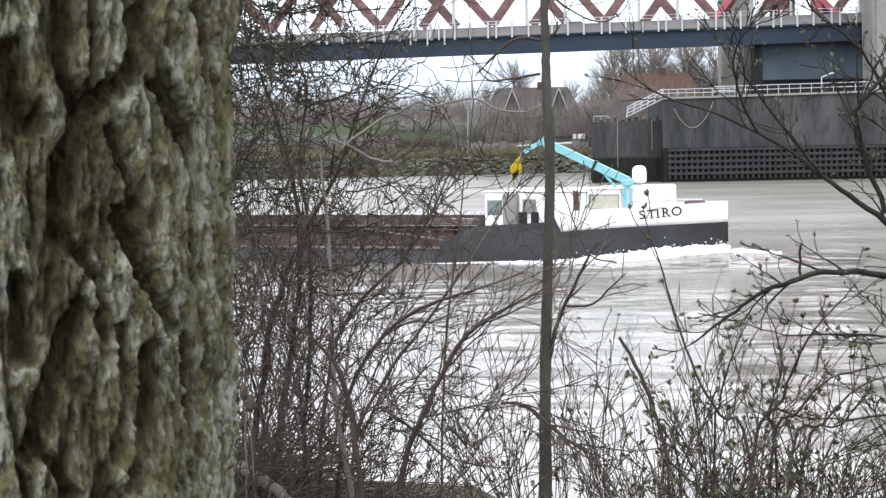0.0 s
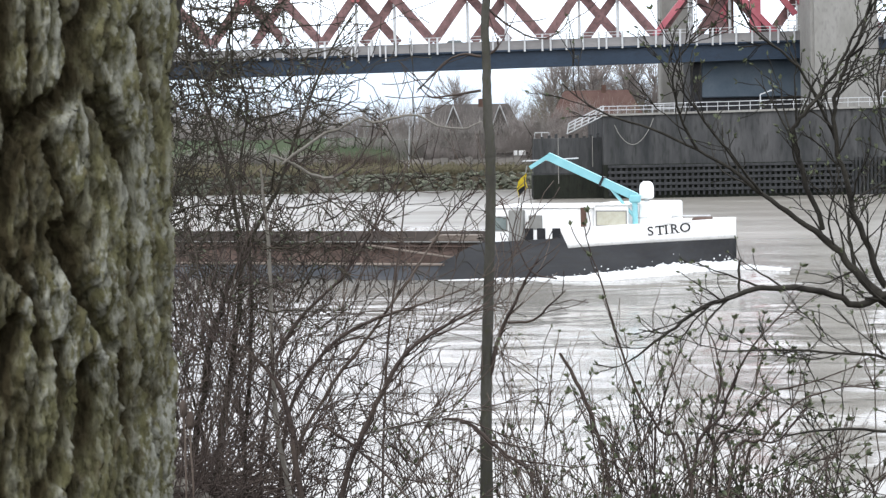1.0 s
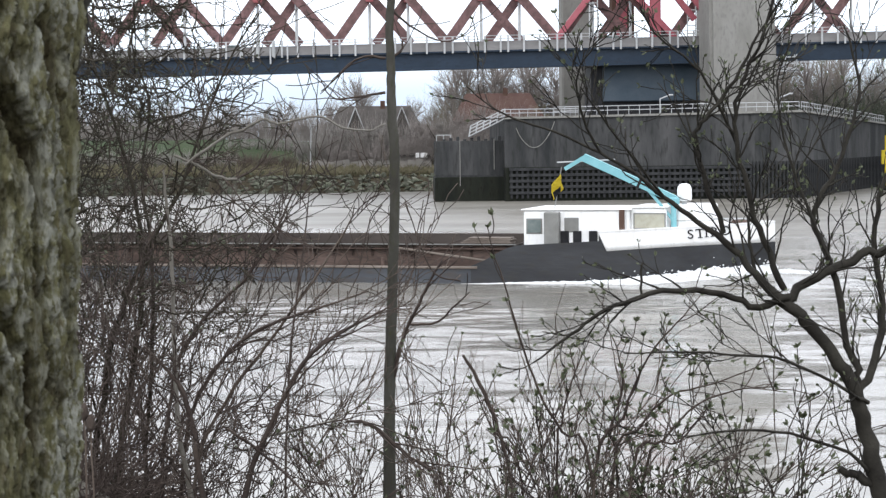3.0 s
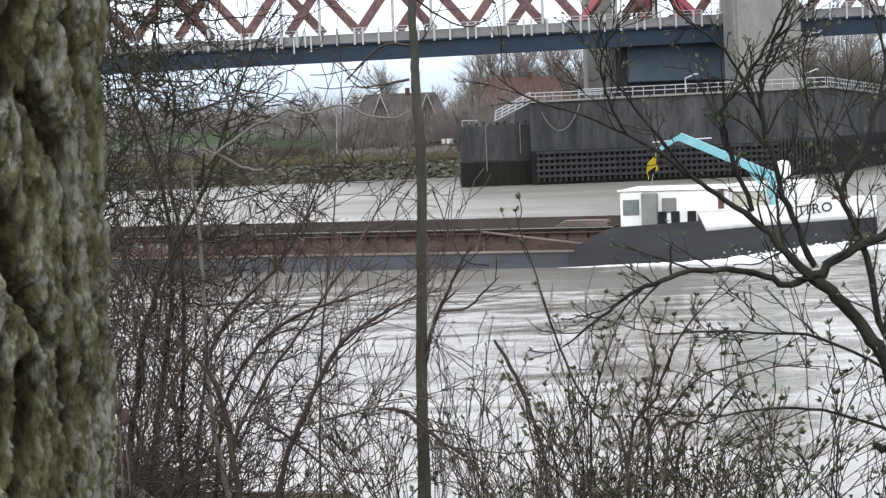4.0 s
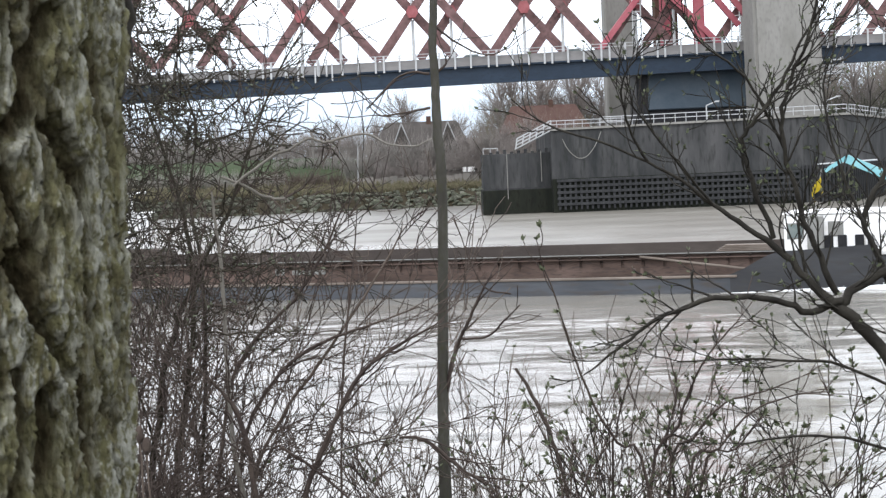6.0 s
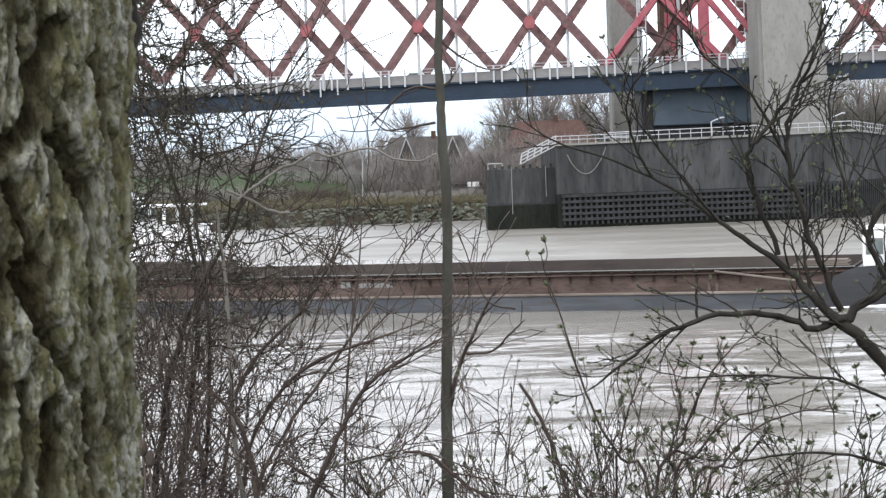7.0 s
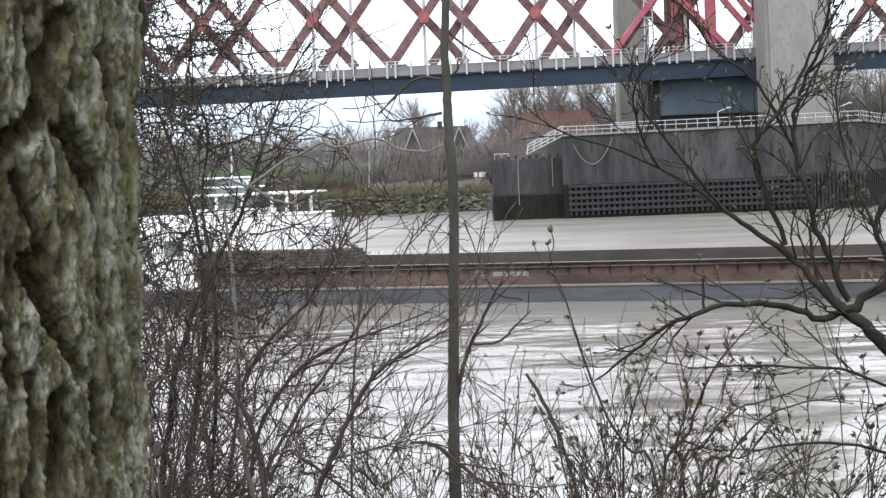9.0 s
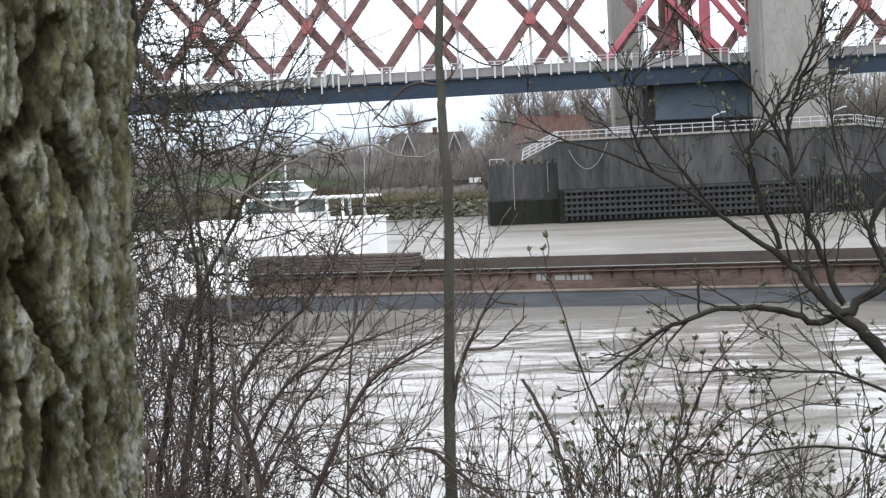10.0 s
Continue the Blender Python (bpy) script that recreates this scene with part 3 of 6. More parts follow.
def car(name, label, paint):
    c = thing(name, label, "car", "cars on the bridge")
    bm = bmesh.new()
    prism(bm, [(-2.1, 0.3), (2.1, 0.3), (2.15, 0.75), (1.35, 0.9), (0.75, 1.42), (-0.9, 1.45), (-1.6, 0.95), (-2.15, 0.9)], -0.85, 0.85)
    bmesh.ops.bevel(bm, geom=list(bm.edges), offset=0.06, segments=2, affect="EDGES")
    part("body", bm, paint, c)
    bm = bmesh.new()
    prism(bm, [(1.15, 0.93), (0.68, 1.36), (-0.85, 1.38), (-1.35, 0.97)], -0.87, 0.87)
    part("window", bm, M_GLASS, c)
    for x in (-1.3, 1.3):
        for y in (-0.8, 0.8):
            bm = bmesh.new()
            rod(bm, (x, y - 0.1, 0.32), (x, y + 0.1, 0.32), 0.32, 12)
            part("wheel", bm, M_BLACK, c)
    return c


CARS = [(car("car", "dark hatchback driving over the bridge", M_BLACK), 81.5, -10.0),
        (car("car", "dark grey car driving over the bridge", M_HULL), 65.0, -10.0),
        (car("car", "silver car driving over the bridge", M_GREYPAINT), 3.5, -10.0)]


# ---- the barge: x forward, y across from the near side, z up from the water ----
BEAM, HEADING, SPEED = 8.2, -18.0, 4.12


def barge_pose(t):
    a = radians(HEADING)
    return pose(SPEED * t * math.cos(a), 106.3 + SPEED * t * math.sin(a), 0, 0, 0, HEADING)


def half_breadth(x, z):
    """Half the hull's width at a station; the bow is bluff and flares upward."""
    if x > -3.0:
        reach = 12.4 - 0.22 * max(0.0, 2.6 - z)
        u = min(1.0, (x + 3.0) / reach)
        return BEAM / 2 * max(0.0, 1 - u ** 2.1) ** 0.78
    if x < -54:
        u = min(1.0, (-54 - x) / 8.2)
        return BEAM / 2 * max(0.05, 1 - 0.55 * u ** 2.2)
    return BEAM / 2


def shell(stations, z_low, z_high, rows, grow=0.0):
    """Both hull sides between two heights, each given as a function of x."""
    bm = bmesh.new()
    for side in (-1, 1):
        grid = []
        for x in stations:
            col = []
            for k in range(rows + 1):
                z = z_low(x) + (z_high(x) - z_low(x)) * k / rows
                col.append(bm.verts.new((x, BEAM / 2 + side * (half_breadth(x, z) + grow), z)))
            grid.append(col)
        for a, b in zip(grid, grid[1:]):
            for k in range(rows):
                f = (a[k], b[k], b[k + 1], a[k + 1])
                bm.faces.new(f if side < 0 else f[::-1])
        keel = [col[0] for col in grid] if side < 0 else keel + [col[0] for col in grid]
    n = len(stations)
    for i in range(n - 1):
        if (keel[i].co - keel[n + i].co).length > 0.02:
            bm.faces.new((keel[i], keel[n + i], keel[n + i + 1], keel[i + 1]))
    bmesh.ops.remove_doubles(bm, verts=bm.verts, dist=0.005)
    return bm


def deck_fill(stations, z, inset=0.05):
    bm = bmesh.new()
    rows = [(bm.verts.new((x, BEAM / 2 - half_breadth(x, 2.4) + inset, z(x))), bm.verts.new((x, BEAM / 2 + half_breadth(x, 2.4) - inset, z(x)))) for x in stations]
    for a, b in zip(rows, rows[1:]):
        if (a[0].co - a[1].co).length > 0.2:
            bm.faces.new((a[0], b[0], b[1], a[1]))
    return bm


def text_mesh(word, size, name):
    cu = bpy.data.curves.new(name, "FONT")
    cu.body, cu.size, cu.extrude, cu.offset = word, size, 0.01, 0.003
    tmp = bpy.data.objects.new(name, cu)
    scene.collection.objects.link(tmp)
    me = bpy.data.meshes.new_from_object(tmp.evaluated_get(bpy.context.evaluated_depsgraph_get()))
    bpy.data.objects.remove(tmp)
    bpy.data.curves.remove(cu)
    return me


def serifs(me, ch):
    """Fine cross strokes at the ends of an upright letter's stems."""
    xs = [v.co.x for v in me.vertices]
    zs = [v.co.y for v in me.vertices]
    lo, hi, base, cap = min(xs), max(xs), min(zs), max(zs)
    mid = (lo + hi) / 2
    rows = {"I": ((lo - 0.07, hi + 0.07, base), (lo - 0.07, hi + 0.07, cap)), "T": ((mid - 0.13, mid + 0.13, base),),
            "R": ((lo - 0.06, lo + 0.17, base), (lo - 0.07, lo + 0.12, cap), (hi - 0.12, hi + 0.05, base))}.get(ch, ())
    bm = bmesh.new()
    bm.from_mesh(me)
    for a, b, z in rows:
        box(bm, a, b, z - 0.018, z + 0.018, -0.01, 0.012)
    if ch == "T":
        for x in (lo, hi):
            box(bm, x - 0.015, x + 0.015, cap - 0.13, cap, -0.01, 0.012)
    bm.to_mesh(me)
    bm.free()


def barge():
    s = tagged(new("cargo_barge"), "river cargo barge, rusty hold, white bow house and turquoise crane", "barge")
    bow = [-0.3, -0.15, 0.0, 0.15] + [0.3 + 9.1 * k / 24 for k in range(25)]
    aft = [-62 + 1.0 * k for k in range(54)] + [-8.0, -7.2, -6.4, -5.8, -5.2, -4.4, -3, -1.5, -0.3]

    def sheer(x):
        return 1.0 + 1.3 * float(smooth(-8.4, -5.0, np.float64(x))) + (0.055 * (x + 5.0) if x > -5 else 0)

    def white_low(x):
        low = 1.95 + 0.075 * x - 0.0035 * x * x
        return low + (3.0 - low) * max(0.0, 1 - (x + 0.3) / 0.45)

    def white_top(x):
        return 3.12 + 0.045 * x

    part("hull", shell([x for x in aft if x < -7.9], lambda x: -1.6, sheer, 5), M_SIDE, s, "scuffed blue-grey hull side", True)
    part("fore_hull", shell([x for x in aft if x > -8.1], lambda x: -1.6, sheer, 5), M_HULL, s, "blue-black fore hull", True)
    part("bow_shell", shell([-0.3] + bow[1:], lambda x: -1.6, white_low, 6), M_HULL, s, "black lower bow", True)
    part("bulwark", shell(bow, white_low, white_top, 4, 0.02), M_WHITE, s, "white bow bulwark", True)
    bm = shell(bow, lambda x: white_top(x) - 0.04, lambda x: white_top(x) + 0.05, 1, 0.06)
    part("bulwark_cap", bm, M_WHITE, s)
    part("fore_deck", deck_fill(bow, lambda x: 2.3 + 0.04 * x), M_GREYPAINT, s)
    part("side_deck", deck_fill(aft, lambda x: sheer(x) - 0.06), M_HULL, s)
    part("transom", boxes((-62.1, -61.9, 2.4, 5.8, -1.5, 1.0), bevel=0.03), M_HULL, s)
    # rubbing strake at the gunwale
    part("rubbing_strake", boxes((-61, -7.6, -0.10, 0.06, 0.88, 1.03), bevel=0.03), M_STRAKE, s, "scraped pale rusty gunwale strake")
    # hold coamings, ribs and top rail
    part("near_coaming", boxes((-55.1, -5.6, 0.85, 1.0, 0.95, 2.2), bevel=0.02), M_RUST, s, "rusty brown coaming")
    part("far_coaming", boxes((-48.15, -5.6, 7.2, 7.35, 0.95, 2.62), bevel=0.02), M_HATCH, s)
    part("fore_coaming", boxes((-5.6, -5.45, 0.85, 7.35, 0.95, 2.3), bevel=0.02), M_HATCH, s)
    part("aft_coaming", boxes((-48.1, -47.9, 1.02, 7.18, 0.95, 2.3), bevel=0.02), M_HATCH, s)
    part("hold_floor", boxes((-47.9, -5.6, 1.0, 7.2, -0.6, -0.4)), M_RUST, s)
    part("coaming_rail", boxes((-55.2, -5.4, 0.66, 0.95, 2.2, 2.27), bevel=0.015), M_HATCH, s)
    part("bright_edge", boxes((-55.2, -5.4, 0.60, 0.68, 2.27, 2.32)), M_GREYPAINT, s, "pale edge along the rail")
    part("lower_rail", boxes((-55.2, -5.4, 0.64, 0.85, 1.98, 2.06), bevel=0.015), M_RUST, s)
    rib = None
    for k in range(39):
        x = -54.4 + 1.25 * k
        if rib is None:
            bm = bmesh.new()
            prism(bm, [(-0.05, 1.0), (0.05, 1.0), (0.05, 2.2), (-0.05, 2.2)], 0.62, 0.86)
            bmesh.ops.bisect_plane(bm, geom=bm.verts[:] + bm.edges[:] + bm.faces[:], plane_co=(0, 0.84, 1.45), plane_no=(0, -0.95, -0.3), clear_outer=True)
            o = part("rib", bm, M_HATCH, s)
            rib = o.data
            o.location = (x, 0, 0)
        else:
            shared("rib", rib, s, Matrix.Translation((x, 0, 0)))
    for x in (-23.2, -13.6):
        bm = bmesh.new()
        for dx in (0, 0.45):
            rod(bm, (x + dx, 0.35, 0.95), (x + dx, 0.35, 1.5), 0.1, 8)
        box(bm, x - 0.2, x + 0.65, 0.15, 0.55, 0.93, 1.0)
        part("bollard", bm, M_RUST, s)
    bm = bmesh.new()
    rod(bm, (-13.3, 0.55, 2.15), (-7.2, 0.4, 1.35), 0.07, 6)
    part("boat_hook_pole", bm, M_STRAKE, s, "weathered wooden pole")
    for k in range(4):
        part("hatch_board", boxes((-8.9 + 0.15 * k, -5.75 - 0.1 * (k % 2), 0.95 + 0.05 * k, 2.2, 2.33 + 0.09 * k, 2.41 + 0.09 * k), bevel=0.015), M_STRAKE, s, "weathered board stacked on the coaming")
    # registration writing, too small to read, as plain bars
    for k, (a, b) in enumerate(((0, 0.28), (0.36, 0.62), (1.15, 1.75), (1.85, 2.1), (2.2, 2.55), (2.62, 2.9), (3.0, 3.4))):
        part("lettering_bar", boxes((-36.5 + a, -36.5 + b, 0.82, 0.85, 1.5, 1.5 + (0.40 if k < 2 else 0.28))), M_GREYPAINT, s)
    part("white_scuff", boxes((-55.7, -54.6, 0.0, 0.03, 1.2, 1.48), bevel=0.01), M_WHITE, s)
    # stacked hatch covers ahead of the stern house
    for k in range(5):
        part("hatch_cover", boxes((-55.0 + 0.07 * (k % 2), -44.4 + 0.12 * ((k * 3) % 4), 0.98, 2.9, 2.33 + 0.2 * k, 2.51 + 0.2 * k), bevel=0.03), M_HATCH, s)
    # stern house: tall cabin block, open canopy and a small upper wheelhouse
    part("stern_house", boxes((-60.5, -48.2, 3.0, 7.3, 0.95, 5.5), bevel=0.12), M_WHITE, s, "white stern house")
    part("side_cabin", boxes((-60.3, -55.3, 0.9, 3.02, 0.95, 4.7), bevel=0.1), M_WHITE, s, "white side cabin")
    for x in (-59.6, -57.2):
        fr = part("window_frame", boxes((x - 0.08, x + 1.28, 0.86, 0.94, 3.1, 4.1), bevel=0.02), M_GREYPAINT, s)
        part("pane", boxes((x, x + 1.2, 0.84, 0.87, 3.18, 4.02)), M_GLASS, fr)
    part("stern_roof_edge", boxes((-60.7, -48.05, 2.9, 7.4, 5.5, 5.6), bevel=0.03), M_WHITE, s)
    part("wheelhouse", boxes((-56.6, -51.9, 3.5, 6.8, 5.6, 6.0), bevel=0.05), M_WHITE, s, "white wheelhouse")
    part("wheelhouse_window", boxes((-56.5, -52.0, 3.55, 6.75, 6.0, 6.78), bevel=0.04), M_GLASS, s, "dark wheelhouse glazing")
    me = None
    for x in (-56.4, -54.55, -52.7, -50.65, -49.6):
        for y in (3.15, 7.1):
            if me is None:
                o = part("canopy_post", boxes((-0.09, 0.09, -0.07, 0.07, 5.58, 6.85), bevel=0.02), M_WHITE, s)
                me = o.data
                o.location = (x, y, 0)
            else:
                shared("canopy_post", me, s, Matrix.Translation((x, y, 0)))
    part("canopy_roof", boxes((-56.8, -48.5, 2.9, 7.35, 6.82, 6.98), bevel=0.05), M_WHITE, s, "white overhanging roof")
    bm = bmesh.new()
    prism(bm, [(-55.3, 6.98), (-52.55, 6.98), (-52.65, 7.4), (-53.5, 7.95), (-55.3, 7.95)], 3.3, 6.0)
    part("upper_cabin", bm, M_GLASS, s, "dark upper windscreen")
    part("upper_ledge", boxes((-55.4, -52.4, 3.2, 6.1, 7.34, 7.46), bevel=0.03), M_WHITE, s)
    part("upper_roof", boxes((-55.5, -53.4, 3.15, 6.15, 7.94, 8.06), bevel=0.03), M_WHITE, s)
    bm = bmesh.new()
    rod(bm, (-53.8, 4.1, 8.0), (-53.8, 4.1, 10.5), 0.06, 6)
    part("stern_mast", bm, M_GALV, s)

    # bow house
    part("bow_house", boxes((-5.0, 1.3, 1.0, 7.2, 2.2, 4.3), bevel=0.08), M_WHITE, s, "white bow house")
    part("bow_house_roof", boxes((-5.15, 1.45, 0.9, 7.3, 4.3, 4.38), bevel=0.03), M_WHITE, s)
    part("accommodation", boxes((1.3, 3.4, 1.6, 6.6, 2.2, 4.42), bevel=0.08), M_WHITE, s, "white fore cabin")
    part("deck_box", boxes((3.85, 5.85, 2.5, 5.7, 2.3, 4.58), bevel=0.1), M_WHITE, s, "white deck locker")
    part("locker_seam", boxes((3.83, 5.87, 2.48, 5.72, 3.62, 3.65)), M_GREYPAINT, s)
    part("cabin_roof", boxes((1.25, 3.5, 1.5, 6.7, 4.42, 4.5), bevel=0.03), M_WHITE, s)
    for a, b, z0, z1, m in ((-4.75, -3.95, 3.0, 3.75, M_GLASS), (-2.45, -1.75, 3.1, 3.8, M_GREYPAINT), (1.55, 3.3, 3.25, 4.05, M_BLIND)):
        y = 1.0 if b < 1.3 else 1.6
        fr = part("window_frame", boxes((a - 0.08, b + 0.08, y - 0.05, y + 0.02, z0 - 0.08, z1 + 0.08), bevel=0.02), M_GREYPAINT, s)
        part("pane", boxes((a, b, y - 0.07, y - 0.04, z0, z1)), m, fr)
    part("vent_trunk", boxes((-3.65, -2.75, 0.45, 1.0, 2.2, 4.22), bevel=0.06), M_GREYPAINT, s, "grey ventilation trunk")
    for a in (-2.75, -2.0, -1.05):
        part("door_opening", boxes((a, a + 0.5, 0.9, 1.0, 2.3, 3.1), bevel=0.02), M_BLACK, s, "dark hatch opening")
    bm = bmesh.new()
    rod(bm, (0.95, 0.7, 2.4), (0.95, 0.7, 4.35), 0.17, 10)
    part("exhaust_stack", bm, M_BRICK, s, "brown exhaust stack")
    part("stack_foot", boxes((0.45, 1.5, 0.4, 1.0, 2.5, 3.18), bevel=0.05), M_WHITE, s)
    part("anchor_winch", boxes((6.9, 7.9, 3.2, 4.8, 2.5, 3.62), bevel=0.1), M_RUST, s, "rusty anchor winch")
    bm = bmesh.new()
    rod(bm, (5.6, 2.6, 3.75), (8.0, 3.4, 3.72), 0.05, 6)
    part("fore_rail", bm, M_GALV, s)
    # name on the bow, following its curve letter by letter
    x = 4.7
    for ch, adv in zip("STIRO", (0.50, 0.52, 0.34, 0.56, 0.5)):
        me = text_mesh(ch, 0.74, "letter")
        serifs(me, ch)
        me.materials.append(M_BLACK)
        z = 2.72 + 0.09 * (x - 4.7)
        y0 = BEAM / 2 - half_breadth(x, z + 0.2) - 0.05
        y1 = BEAM / 2 - half_breadth(x + 0.4, z + 0.2) - 0.05
        yaw = math.degrees(math.atan2(y1 - y0, 0.4))
        o = new("letter", me)
        o.parent = s
        o.matrix_basis = pose(x, y0, z - 0.07, 90, 0, yaw) @ pose(0, 0, 0, 0, 0, 4)
        o.matrix_basis = o.matrix_basis @ Matrix.Diagonal((1.12, 1.0, 1.0, 1.0))
        x += adv * 1.0 * math.cos(radians(yaw))
    # crane
    bm = bmesh.new()
    rod(bm, (3.8, 2, 2.4), (3.75, 2, 4.9), 0.17, 10)
    part("crane_post", bm, M_TEAL, s, "turquoise crane post")
    boom = bmesh.new()
    p0, p1 = Vector((3.85, 2, 4.9)), Vector((-1.55, 2, 7.4))
    bar(boom, p0, p1, 0.40, 0.46)
    boom = part("crane_boom", boom, M_TEAL, s, "turquoise crane boom")
    bm = bmesh.new()
    bar(bm, p0.lerp(p1, 0.37), p0.lerp(p1, 0.395), 0.5, 0.6)
    part("boom_clamp", bm, M_BLACK, boom)
    bm = bmesh.new()
    bar(bm, p1 + Vector((0.1, 0, 0.05)), (-2.7, 2, 6.72), 0.16, 0.22)
    part("boom_jib", bm, M_TEAL, s)
    bm = bmesh.new()
    rod(bm, (2.3, 2, 5.45), (3.7, 2, 3.75), 0.10, 8)
    part("lift_cylinder", bm, M_TEAL, s)
    part("boom_pivot", boxes((3.45, 4.1, 1.72, 2.28, 4.55, 5.05), bevel=0.1), M_TEAL, s)
    bm = bmesh.new()
    rod(bm, (-3.15, 1.9, 7.12), (0.3, 2.1, 7.25), 0.04, 6)
    part("spreader_rod", bm, M_GALV, s)
    bm = bmesh.new()
    rod(bm, (-2.9, 2, 6.85), (-3.35, 2, 4.3), 0.03, 5)
    part("flag_halyard", bm, M_GREYPAINT, s)
    # radar dome: cylinder with a rounded cap on a bracket
    bm = bmesh.new()
    prof = [(0.34, -0.50), (0.43, -0.40), (0.43, 0.15), (0.40, 0.32), (0.31, 0.46), (0.16, 0.53), (0.0, 0.55)]
    rings = []
    for r, z in prof[:-1]:
        rings.append([bm.verts.new((r * math.cos(a * math.pi / 10), r * math.sin(a * math.pi / 10), z)) for a in range(20)])
    for lo, hi in zip(rings, rings[1:]):
        for i in range(20):
            bm.faces.new((lo[i], lo[(i + 1) % 20], hi[(i + 1) % 20], hi[i]))
    bm.faces.new(rings[0][::-1]), bm.faces.new(rings[-1])
    dome = part("radar_dome", bm, M_WHITE, s, "white satellite dome", True)
    dome.location = (4.25, 3.0, 5.27)
    bm = bmesh.new()
    rod(bm, (4.25, 3.0, 4.5), (4.25, 3.0, 4.8), 0.16, 8)
    part("dome_foot", bm, M_GALV, s)
    return s


BARGE = barge()


def flag():
    """A diamond of cloth hanging from one corner, creased, with a black wedge."""
    bm = bmesh.new()
    n = 10
    grid = {}
    for i in range(n + 1):
        for j in range(n + 1):
            u, v = i / n, j / n
            x = (u - v) * 0.42
            z = -(u + v) * 0.85
            grid[i, j] = bm.verts.new((x, 0.10 * math.sin(4 * x + 3 * z) + 0.05 * math.sin(9 * z), z))
    for i in range(n):
        for j in range(n):
            f = bm.faces.new((grid[i, j], grid[i + 1, j], grid[i + 1, j + 1], grid[i, j + 1]))
            f.material_index = 1 if i > 5 and 2 < j < 9 else 0
    bmesh.ops.solidify(bm, geom=bm.faces[:], thickness=0.02)
    o = part("flag", bm, M_YELLOW, BARGE, "yellow flag with a black wedge", True)
    o.data.materials.append(M_BLACK)
    return o


FLAG = flag()


def foam_ridge(name, path, width, height, seed, label):
    """A lumpy crest of foam along the hull, its edges ragged."""
    rng = random.Random(seed)
    bm = bmesh.new()
    n, m = 120, 10
    grid = []
    for i in range(n + 1):
        s = i / n
        cx, cy, k, base = path(s)
        row = []
        for j in range(m + 1):
            v = j / m * 2 - 1
            w = width * k * (1 + 0.5 * noise.noise((s * 22, 3.1, seed)))
            x = cx + 0.12 * noise.noise((s * 40, v * 2, seed))
            y = cy + v * w
            lump = 0.62 + 0.45 * abs(noise.noise((s * 14, v * 2.2, seed + 4))) + 0.25 * abs(noise.noise((s * 45, v * 5, seed + 7)))
            row.append(bm.verts.new((x, y, base + 0.02 + height * k * max(0.0, 1 - v * v) * lump - 0.05 * abs(v))))
        grid.append(row)
    for a, b in zip(grid, grid[1:]):
        for j in range(m):
            bm.faces.new((a[j], b[j], b[j + 1], a[j + 1]))
    # flying clots round the crest
    for _ in range(150):
        s = rng.random()
        cx, cy, k, base = path(s)
        r = rng.uniform(0.015, 0.05) * (0.4 + k)
        bmesh.ops.create_icosphere(bm, subdivisions=1, radius=r, matrix=Matrix.Translation((cx + rng.uniform(-0.2, 0.2), cy + rng.gauss(0, 0.6) * width * k, base + max(0.02, rng.gauss(0.6, 0.35)) * height * k)))
    return tagged(part(name, bm, M_FOAM, None, "", True), label, "foam")


def near_edge(x):
    return BEAM / 2 - half_breadth(x, 0.2)


def swell_height(x):
    """How far the hull heaps the water up along its side."""
    return 0.58 * math.exp(-((x - 9.5) / 5.0) ** 2) + 0.10 * math.exp(-((x + 3.0) / 4.0) ** 2)


def bow_swell():
    """The smooth heap of water that the bow pushes along."""
    bm = bmesh.new()
    grid = []
    for i in range(61):
        x = -10 + 28 * i / 60
        inner = near_edge(min(9.0, x)) + 0.6 + max(0.0, x - 9.0) * 0.25
        ends = math.sin(math.pi * i / 60) ** 0.5
        row = []
        for j in range(15):
            v = j / 14
            y = inner - 6.5 * v
            h = swell_height(x) * ends * (1 - v * v) ** 2 + 0.05 * noise.noise((x * 0.9, y * 0.9, 2.0)) * (1 - v) * ends
            row.append(bm.verts.new((x, y, h + 0.015 - 0.05 * (v == 1 or i in (0, 60)))))
        grid.append(row)
    for a, b in zip(grid, grid[1:]):
        for j in range(14):
            bm.faces.new((a[j + 1], b[j + 1], b[j], a[j]))
    return tagged(part("bow_swell", bm, M_WATER, None, "", True), "grey water heaped up before the barge's bow", "wave")


FOAM = [foam_ridge("bow_wave", lambda s: (9.6 - 10.6 * s, near_edge(min(8.9, 9.6 - 10.6 * s)) - 0.2 - 0.35 * math.sin(math.pi * s), 0.30 + 0.75 * math.sin(math.pi * min(1.0, 0.25 + 0.75 * s)) ** 1.2, swell_height(9.6 - 10.6 * s) * 0.92), 0.42, 0.72, 1, "white bow wave curling along the hull"),
        foam_ridge("hull_wash", lambda s: (-1.0 - 7.5 * s, -0.25 - 0.2 * s, 0.36 * max(0.0, 1 - s) ** 1.3 * (0.7 + 0.6 * abs(noise.noise((s * 9, 1.0, 5.0)))) + 0.005, swell_height(-1.0 - 7.5 * s)), 0.7, 0.6, 2, "thin white wash beside the hull"),
        foam_ridge("bow_spill", lambda s: (12.4 - 3.3 * s, 5.0 - 1.0 * s, 0.26 + 0.35 * s ** 1.5, swell_height(12.4 - 3.3 * s) * 0.9), 0.6, 0.5, 3, "white water thrown ahead of the stem"),
        bow_swell()]


